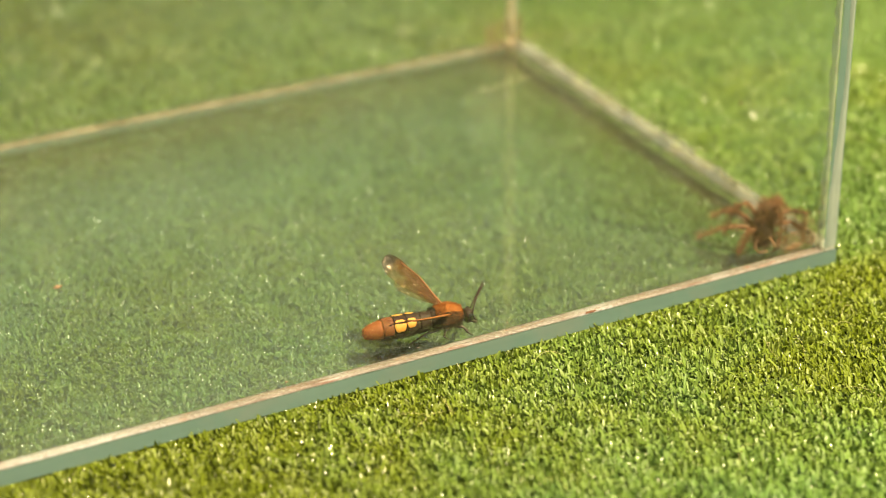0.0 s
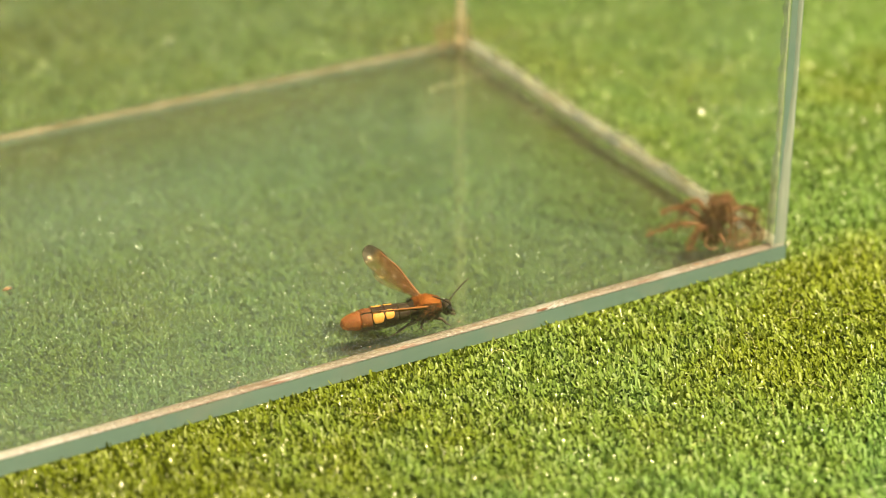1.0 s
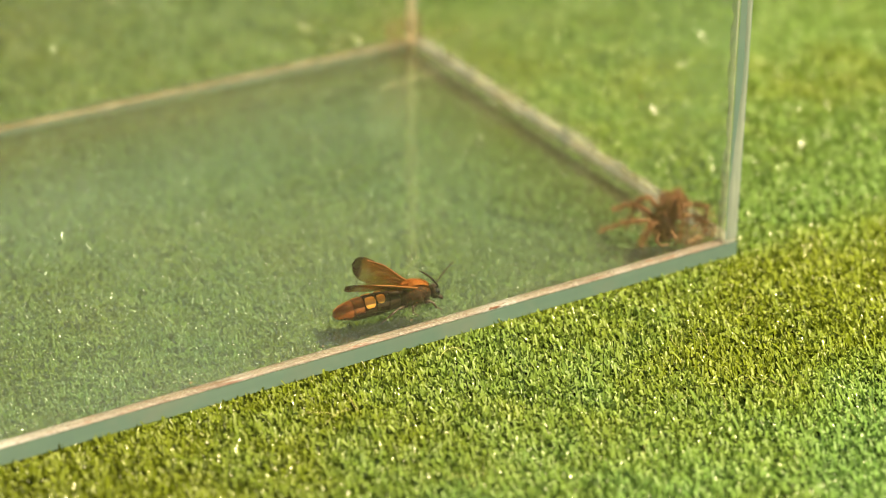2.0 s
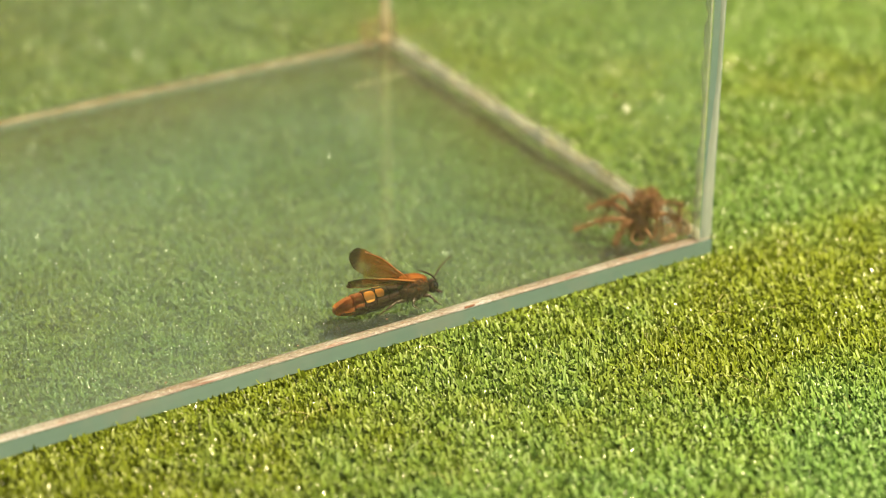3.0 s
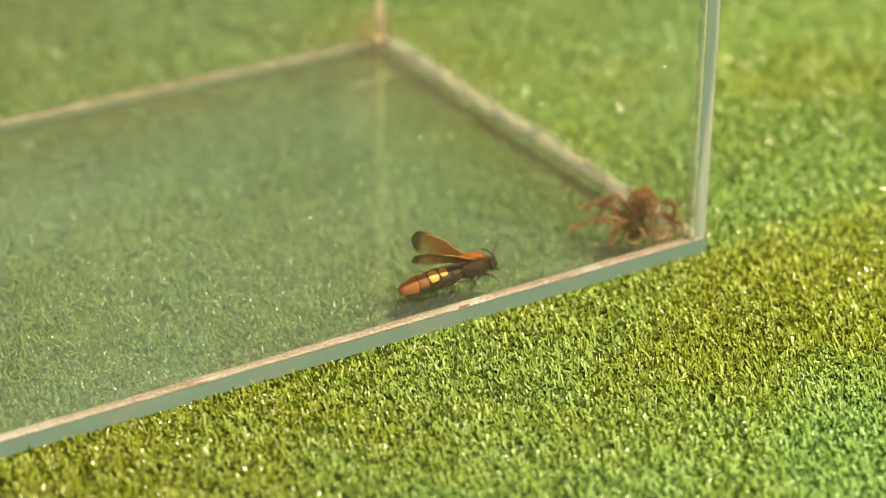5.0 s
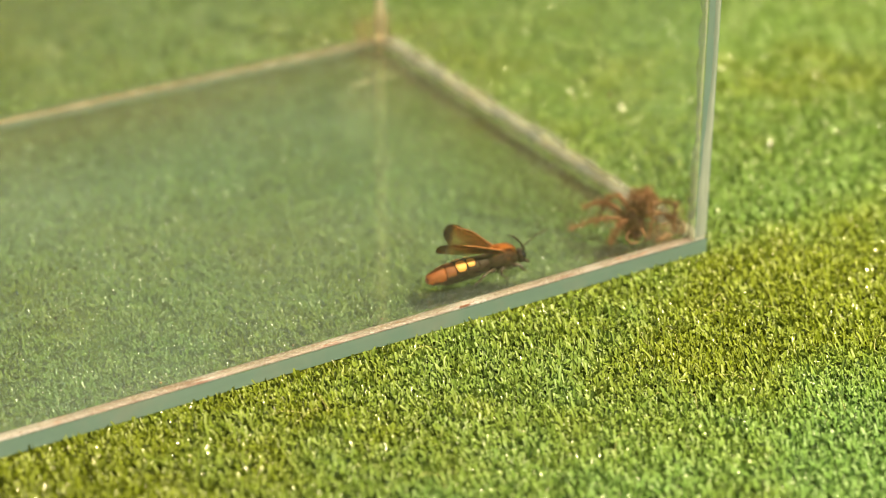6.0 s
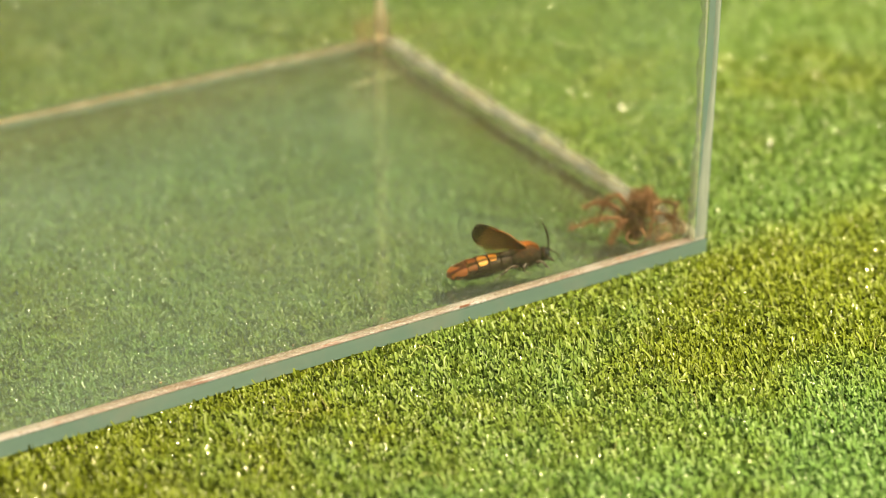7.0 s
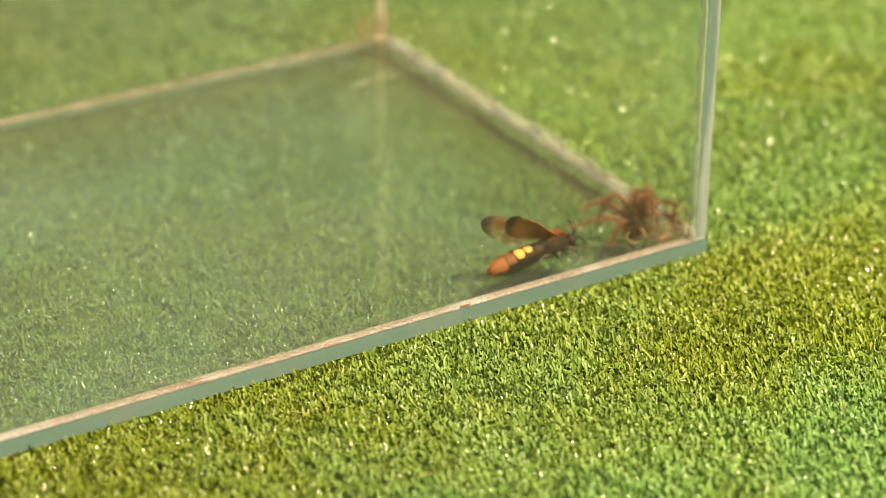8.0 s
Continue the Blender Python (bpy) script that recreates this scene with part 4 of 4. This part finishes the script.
# ---- the spider ----
def build_spider():
    sp = empty("spider", pose(-0.0195, 0.0090, ZT, 0, 0, -31.4))
    tagged(sp, "reddish-brown hairy spider huddled upright in the glass corner", "spider")
    rng = random.Random(11)
    lower, upper = ((-0.2, 1.4, 5.2), (3.0, 2.8, 4.6)), ((1.4, 2.3, 11.0), (2.5, 2.3, 3.6))
    for name, (c, h), material, label in (("abdomen", lower, M_SPIDER, "dark brown hairy abdomen"), ("carapace", upper, M_SPIDER_PALE, "brown carapace")):
        bm = bmesh.new()
        ball(bm, [q * MM for q in c], [q * MM for q in h], 22, 16, 0.12)
        part(name, bm, material, sp, label)

    def on_body(r, pick=None):
        c, h = pick or (lower if r.random() < 0.6 else upper)
        n = Vector((r.gauss(0, 1), r.gauss(0, 1), r.gauss(0, 1))).normalized()
        return Vector([c[i] + h[i] * n[i] for i in range(3)]) * MM, n

    hairs("body_hair", rng, 2600, on_body, 1.9 * MM, M_SPIDER_FUR, sp, "dark brown hair")
    hairs("pale_hair", rng, 900, lambda r: on_body(r, upper), 2.6 * MM, M_SPIDER_HAIR, sp, "foxy brown hair")
    # hip, knee, heel and tip of each leg in millimetres
    plans = [((-2.6, 0.5, 6.2), (-7.9, 0, 7.6), (-11.9, 0, 6.8), (-18.2, 3, 2.2)), ((-2.4, 2.6, 6.5), (-7.0, 4, 10.1), (-10.5, 10, 7.5), (-13.4, 21, 0.3)),
             ((-1.6, 2.6, 9.0), (-4.9, 5, 12.9), (-8.1, 6, 10.1), (-10.6, 8, 0.3)), ((-2.4, -0.4, 7.0), (-4.3, -1.6, 6.3), (-5.8, -2.2, 2.6), (-6.6, -2.4, 0.2)),
             ((3.0, 2, 9.2), (7.3, 4, 11.2), (12.3, 5, 9.7), (12.0, 6, 3.6)), ((3.0, 2, 7.2), (7.8, 4, 7.2), (11.2, 5, 5.2), (12.7, 6, 0.2)),
             ((2.2, 0.6, 10.5), (3.7, -0.6, 16.0), (5.1, 0, 9.6), (4.6, 1, 0.2)), ((1.8, 2, 10.6), (3.5, 4, 15.4), (6.1, 4, 12.2), (7.0, 4, 0.4))]
    for hip, knee, heel, tip in plans:
        bm = bmesh.new()
        a, b, c, d = [Vector(q) * MM for q in (hip, knee, heel, tip)]
        tube(bm, [a, a.lerp(b, 0.5) + Vector((0, 0, 0.5 * MM)), b, b.lerp(c, 0.5), c, c.lerp(d, 0.6), d], [q * MM for q in (0.44, 0.50, 0.36, 0.38, 0.29, 0.22, 0.10)], 8)
        l = part("leg", bm, M_SPIDER_LEG, sp, "hairy reddish leg")

        def on_leg(r, a=a, b=b, c=c, d=d):
            u = r.random() * 3
            p = a.lerp(b, u) if u < 1 else b.lerp(c, u - 1) if u < 2 else c.lerp(d, u - 2)
            return p, Vector((r.gauss(0, 1), r.gauss(0, 1), r.gauss(0, 1))).normalized()

        hairs("leg_hair", rng, 700, on_leg, 2.4 * MM, M_SPIDER_HAIR, l, "")
    # feelers curled under the body
    for pts in (((-1.6, -1.0, 4.0), (-2.6, -2.4, 2.2), (-1.2, -3.0, 0.8), (1.2, -2.6, 1.2)), ((1.4, -0.6, 5.0), (2.9, -2.0, 3.2), (3.2, -2.2, 1.4), (2.0, -2.2, 0.6))):
        bm = bmesh.new()
        tube(bm, [Vector(q) * MM for q in pts], [0.42 * MM, 0.40 * MM, 0.36 * MM, 0.22 * MM], 8)
        part("feeler", bm, M_SPIDER_PALE, sp, "pale brown feeler")


# ---- small things in the tank ----
def litter():
    rng = random.Random(21)
    for x, y, s in ((-0.2048, 0.0827, 0.8), (-0.170, 0.0056, 0.3), (-0.132, 0.0056, 0.25), (-0.1047, 0.0062, 0.25), (-0.0125, 0.0060, 0.9), (-0.0095, 0.0064, 1.1)):
        bm = bmesh.new()
        bmesh.ops.create_icosphere(bm, subdivisions=2, radius=1.0)
        k = rng.random() * 50
        for q in bm.verts:
            q.co = Vector((q.co.x * 1.5, q.co.y * 0.8, q.co.z * 0.6)) * (1 + 0.5 * noise.noise(q.co * 1.7 + Vector((k, 0, 0)))) * s * MM
        low = min(q.co.z for q in bm.verts)
        c = part("soil_crumb", bm, M_CRUMB)
        tagged(c, "tiny pale brown crumb of soil on the glass floor", "crumb", "crumbs in the tank")
        c.location = (x, y, ZT - low)
        c.rotation_euler = (0, 0, rng.uniform(-0.4, 0.4))
    bm = bmesh.new()
    tube(bm, [Vector((-0.0357, 0.1486, ZT + 0.0002)), Vector((-0.031, 0.1503, ZT + 0.0004)), Vector((-0.0225, 0.1513, ZT + 0.0003)), Vector((-0.0080, 0.1545, ZT + 0.0002))], [0.00004, 0.00008, 0.00006, 0.00003])
    tagged(part("plant_fibre", bm, M_FIBRE), "pale dry plant fibre lying on the glass floor", "fibre")


def dust_specks():
    """Pale flecks of dust that lie on the glass floor."""
    rng = random.Random(31)
    vs, fs = [], []
    for _ in range(1500):
        x, y = rng.uniform(-0.30, -0.008), rng.uniform(0.006, 0.175)
        s = rng.choice((0.05, 0.06, 0.08, 0.10, 0.12, 0.15)) * MM
        k = len(vs)
        c = Vector((x, y, ZT + s * 0.8))
        for d in ((1, 0, 0), (-1, 0, 0), (0, 1, 0), (0, -1, 0), (0, 0, 1), (0, 0, -1)):
            vs.append(c + Vector(d) * s * rng.uniform(0.8, 1.4) if d[2] == 0 else c + Vector(d) * s * 0.8)
        fs += [(k + a, k + b, k + 4) for a, b in ((0, 2), (2, 1), (1, 3), (3, 0))] + [(k + b, k + a, k + 5) for a, b in ((0, 2), (2, 1), (1, 3), (3, 0))]
    tagged(mesh_part("dust_specks", vs, fs, M_SPECK), "pale specks of dust on the glass floor", "dust", kind="stuff")


def stray_fibres():
    """Loose straw-coloured yarn ends lying on the turf in front of the tank."""
    rng = random.Random(41)
    bm = bmesh.new()
    for _ in range(22):
        x, y = rng.uniform(-0.16, 0.03), rng.uniform(-0.10, -0.006)
        a = rng.uniform(0, 2 * math.pi)
        n, step, bend = 9, rng.uniform(0.0006, 0.0014), rng.gauss(0, 0.10)
        pts = []
        for i in range(n):
            pts.append((x, y, 0.0022 + 0.0016 * math.sin(i / (n - 1) * math.pi)))
            x, y, a = x + step * math.cos(a), min(y + step * math.sin(a), -0.002), a + bend
        tube(bm, pts, [0.000035] * n, 5)
    tagged(part("stray_fibres", bm, M_STRAW), "thin straw-coloured yarn ends lying on the turf", "fibres", kind="stuff")


ground()
hedge()
turf()
glass_tank()
WASP, LEGS, WINGS, ANTENNAE = build_wasp()
build_spider()
litter()
dust_specks()
stray_fibres()

# ---- what moves ----
# seconds, x, y and heading of the wasp on the glass floor
CRAWL = [
    (0.0, -0.1289, 0.0101, -12.7), (0.1, -0.1286, 0.0103, -11.7), (0.2, -0.1277, 0.0107, -10.8), (0.3, -0.1263, 0.0117, -8.5),
    (0.4, -0.1251, 0.0118, -7.1), (0.5, -0.1240, 0.0116, -7.3), (0.6, -0.1234, 0.0111, -8.8), (0.7, -0.1229, 0.0107, -10.7),
    (0.8, -0.1222, 0.0109, -13.6), (0.9, -0.1215, 0.0105, -15.2), (1.0, -0.1207, 0.0104, -15.5), (1.1, -0.1196, 0.0102, -15.1),
    (1.2, -0.1187, 0.0102, -15.6), (1.3, -0.1178, 0.0103, -15.8), (1.5, -0.1154, 0.0106, -13.0), (1.7, -0.1123, 0.0116, -9.9),
    (2.8, -0.1038, 0.0097, -8.9), (2.9, -0.1031, 0.0101, -9.3), (3.0, -0.1021, 0.0102, -8.0), (3.1, -0.1009, 0.0101, -6.8),
    (3.2, -0.0998, 0.0100, -7.0), (3.3, -0.0986, 0.0106, -6.9), (3.4, -0.0976, 0.0110, -6.7), (3.5, -0.0965, 0.0113, -5.8),
    (3.6, -0.0956, 0.0115, -4.2), (3.7, -0.0951, 0.0111, -5.0), (3.8, -0.0945, 0.0110, -6.3), (3.9, -0.0940, 0.0105, -7.4),
    (4.1, -0.0915, 0.0094, -11.9), (4.3, -0.0909, 0.0086, -13.3), (4.5, -0.0884, 0.0094, -9.3), (4.7, -0.0847, 0.0108, -2.6),
    (5.8, -0.0734, 0.0113, -5.9), (5.9, -0.0724, 0.0115, -6.2), (6.0, -0.0708, 0.0119, -6.9), (6.1, -0.0692, 0.0124, -6.9),
    (6.2, -0.0682, 0.0122, -9.2), (6.3, -0.0676, 0.0121, -9.4), (6.4, -0.0669, 0.0121, -8.3), (6.5, -0.0665, 0.0123, -7.3),
    (6.7, -0.0652, 0.0121, -7.5), (6.9, -0.0644, 0.0112, -8.4), (7.1, -0.0643, 0.0097, -15.0), (7.3, -0.0627, 0.0093, -13.3),
    (7.5, -0.0589, 0.0105, -4.2), (7.7, -0.0561, 0.0103, 0.8), (7.9, -0.0547, 0.0098, 1.6), (8.0, -0.0536, 0.0101, 3.3)]
# seconds and the way from root to tip, in the wasp's own space
LEFT_WING = [
    (0.0, -0.60, 0.42, 0.62), (0.3, -0.68, 0.42, 0.55), (0.5, -0.69, 0.44, 0.50), (0.7, -0.62, 0.42, 0.60),
    (0.9, -0.58, 0.42, 0.64), (1.2, -0.60, 0.40, 0.60), (1.5, -0.66, 0.30, 0.58), (1.7, -0.81, -0.15, 0.57),
    (2.8, -0.82, -0.04, 0.57), (3.2, -0.82, -0.06, 0.57), (3.5, -0.82, -0.06, 0.57), (3.6, -0.87, -0.11, 0.48),
    (3.8, -0.83, -0.07, 0.55), (4.1, -0.76, -0.20, 0.62), (4.5, -0.83, -0.11, 0.55), (4.7, -0.86, -0.05, 0.51),
    (5.8, -0.82, 0.02, 0.57), (6.0, -0.84, -0.13, 0.56), (6.2, -0.77, -0.30, 0.58), (6.5, -0.76, -0.28, 0.60),
    (6.9, -0.77, -0.27, 0.58), (7.3, -0.77, -0.35, 0.55), (7.5, -0.87, -0.21, 0.44), (7.7, -0.92, -0.12, 0.37),
    (7.9, -0.90, 0.02, 0.44), (8.0, -0.86, 0.33, 0.39)]
RIGHT_WING = [
    (0.0, -0.81, -0.53, 0.24), (0.5, -0.91, -0.35, 0.22), (0.9, -0.85, -0.46, 0.24), (1.2, -0.92, -0.35, 0.19),
    (1.5, -0.97, -0.21, 0.14), (1.7, -0.98, -0.13, 0.14), (2.8, -0.95, -0.23, 0.22), (3.2, -0.97, -0.18, 0.14),
    (3.5, -0.98, -0.08, 0.19), (3.6, -0.98, -0.03, 0.19), (3.8, -0.99, 0.03, 0.11), (4.1, -0.96, -0.08, 0.27),
    (4.5, -0.96, -0.15, 0.22), (4.7, -0.96, -0.13, 0.24), (5.8, -0.95, -0.20, 0.22), (6.0, -0.98, -0.08, 0.19),
    (6.2, -0.99, 0.00, 0.17), (6.5, -0.94, -0.05, 0.34), (6.7, -0.89, -0.12, 0.44), (6.9, -0.82, -0.22, 0.53),
    (7.1, -0.78, -0.30, 0.55), (7.3, -0.79, -0.28, 0.55), (7.5, -0.86, -0.14, 0.48), (7.7, -0.83, -0.11, 0.55),
    (7.9, -0.81, -0.26, 0.53), (8.0, -0.86, -0.09, 0.51)]
LEFT_ANTENNA = [
    (0.0, 0.62, 0.65, 0.44), (0.5, 0.62, 0.56, 0.55), (0.8, 0.76, 0.50, 0.41), (1.2, 0.73, 0.62, 0.29),
    (1.7, 0.77, 0.56, 0.32), (2.8, 0.77, 0.50, 0.39), (3.5, 0.75, 0.55, 0.37), (3.6, 0.79, 0.55, 0.27),
    (4.1, 0.90, 0.35, 0.27), (4.5, 0.71, 0.60, 0.37), (4.7, 0.71, 0.57, 0.41), (5.8, 0.77, 0.56, 0.29),
    (6.0, 0.88, 0.12, 0.46), (6.2, 0.86, 0.50, 0.11), (6.5, 0.85, -0.18, -0.49), (6.7, 0.86, 0.02, -0.52),
    (7.1, 0.75, 0.31, -0.58), (7.5, 0.81, 0.22, -0.54), (8.0, 0.87, 0.14, -0.47)]
RIGHT_ANTENNA = [
    (0.0, 0.46, 0.84, 0.48), (0.5, 0.46, 0.82, 0.58), (0.8, -0.57, -0.60, 0.55), (1.2, -0.53, -0.59, 0.62),
    (1.7, -0.55, -0.38, 0.75), (2.8, -0.57, -0.49, 0.66), (3.5, -0.49, -0.35, 0.80), (3.6, -0.46, -0.28, 0.84),
    (4.1, -0.67, -0.34, 0.66), (4.5, -0.64, -0.37, 0.68), (5.8, -0.61, -0.44, 0.66), (6.1, -0.43, -0.35, 0.83),
    (6.2, -0.36, -0.36, 0.86), (6.5, -0.25, -0.20, 0.95), (6.7, -0.14, -0.17, 0.97), (6.9, -0.03, -0.15, 0.99),
    (7.1, -0.32, -0.31, 0.89), (7.3, -0.32, -0.20, 0.93), (7.5, -0.23, -0.32, 0.92), (7.7, -0.15, -0.52, 0.84),
    (7.9, -0.30, -0.42, 0.86), (8.0, -0.44, -0.41, 0.80)]


def swung(root, way, face, forward):
    """The pose of a wing or antenna at root along way, with its upper side towards face."""
    x = Vector(way).normalized() * (1 if forward else -1)
    y = Vector(face).cross(x).normalized()
    z = x.cross(y)
    m = Matrix((x, y, z)).transposed().to_4x4()
    return Matrix.Translation(Vector(root) * MM) @ m


def tip_over(t):
    """The wasp's lean in degrees as its near feet climb on to the front pane."""
    k = min(1.0, max(0.0, (t - 1.0) / 1.6))
    j = min(1.0, max(0.0, (t - 6.0) / 1.6))
    return 9.0 - 22.0 * k * k * (3 - 2 * k) - 12.0 * j * j * (3 - 2 * j)


def level(t, way):
    """A direction of the wasp's upright space, in its leaning space."""
    return Matrix.Rotation(radians(-tip_over(t)), 3, "X") @ Vector(way)


def motions():
    rows = []
    for t, x, y, h in CRAWL:
        # it turns about its long middle line, 4 mm over the glass
        m = pose(x, y, ZT + 0.0048, 0, 0, h) @ pose(0, 0, 0, tip_over(t), 0, 0) @ pose(0, 0, -0.004)
        rows.append((t, m))
    walk(WASP, rows)
    walk(WINGS[1], [(t, swung((6.2, 1.6, 7.7), level(t, (a, b, c + (0.08 if 2.0 < t < 5.9 else 0.03 if 5.9 < t < 6.1 else 0.0))), level(t, (0.12, -0.48, 0.87) if t < 1.6 else (-0.15, -0.75, 0.65)), False)) for t, a, b, c in LEFT_WING])
    rows = []
    for t, a, b, c in RIGHT_WING:
        k, j = min(1.0, max(0.0, (t - 0.9) / 1.6)), min(1.0, max(0.0, (t - 6.2) / 0.5))
        rows.append((t, swung((7.2, -2.7, 7.2), level(t, (a, b, c + (0.13 if 1.3 < t < 6.3 else 0.04))), level(t, (0, 0.45 + 0.22 * k + 0.25 * j, 0.9 - 0.18 * k - 0.50 * j)), False)))
    walk(WINGS[-1], rows)
    walk(ANTENNAE[1], [(t, swung((13.9, 1.0, 5.6), level(t, (a, b, c)), (0.1, 0.2, 1), True)) for t, a, b, c in LEFT_ANTENNA])
    walk(ANTENNAE[-1], [(t, swung((13.9, -1.0, 5.6), level(t, (a, b, c)), (0.4, -0.3, 0.6) if t > 0.6 else (0.1, 0.2, 1), True)) for t, a, b, c in RIGHT_ANTENNA])
    for i, l in enumerate(LEGS):
        rows = []
        for k in range(41):
            t = k * 0.2
            g = math.sin(t * 7.5 + (i % 2) * math.pi + (i // 3) * math.pi)
            rows.append((t, Matrix.Translation(l.location) @ pose(0, 0, 0, 3 * max(0, g), 0, 9 * g)))
        walk(l, rows)


motions()
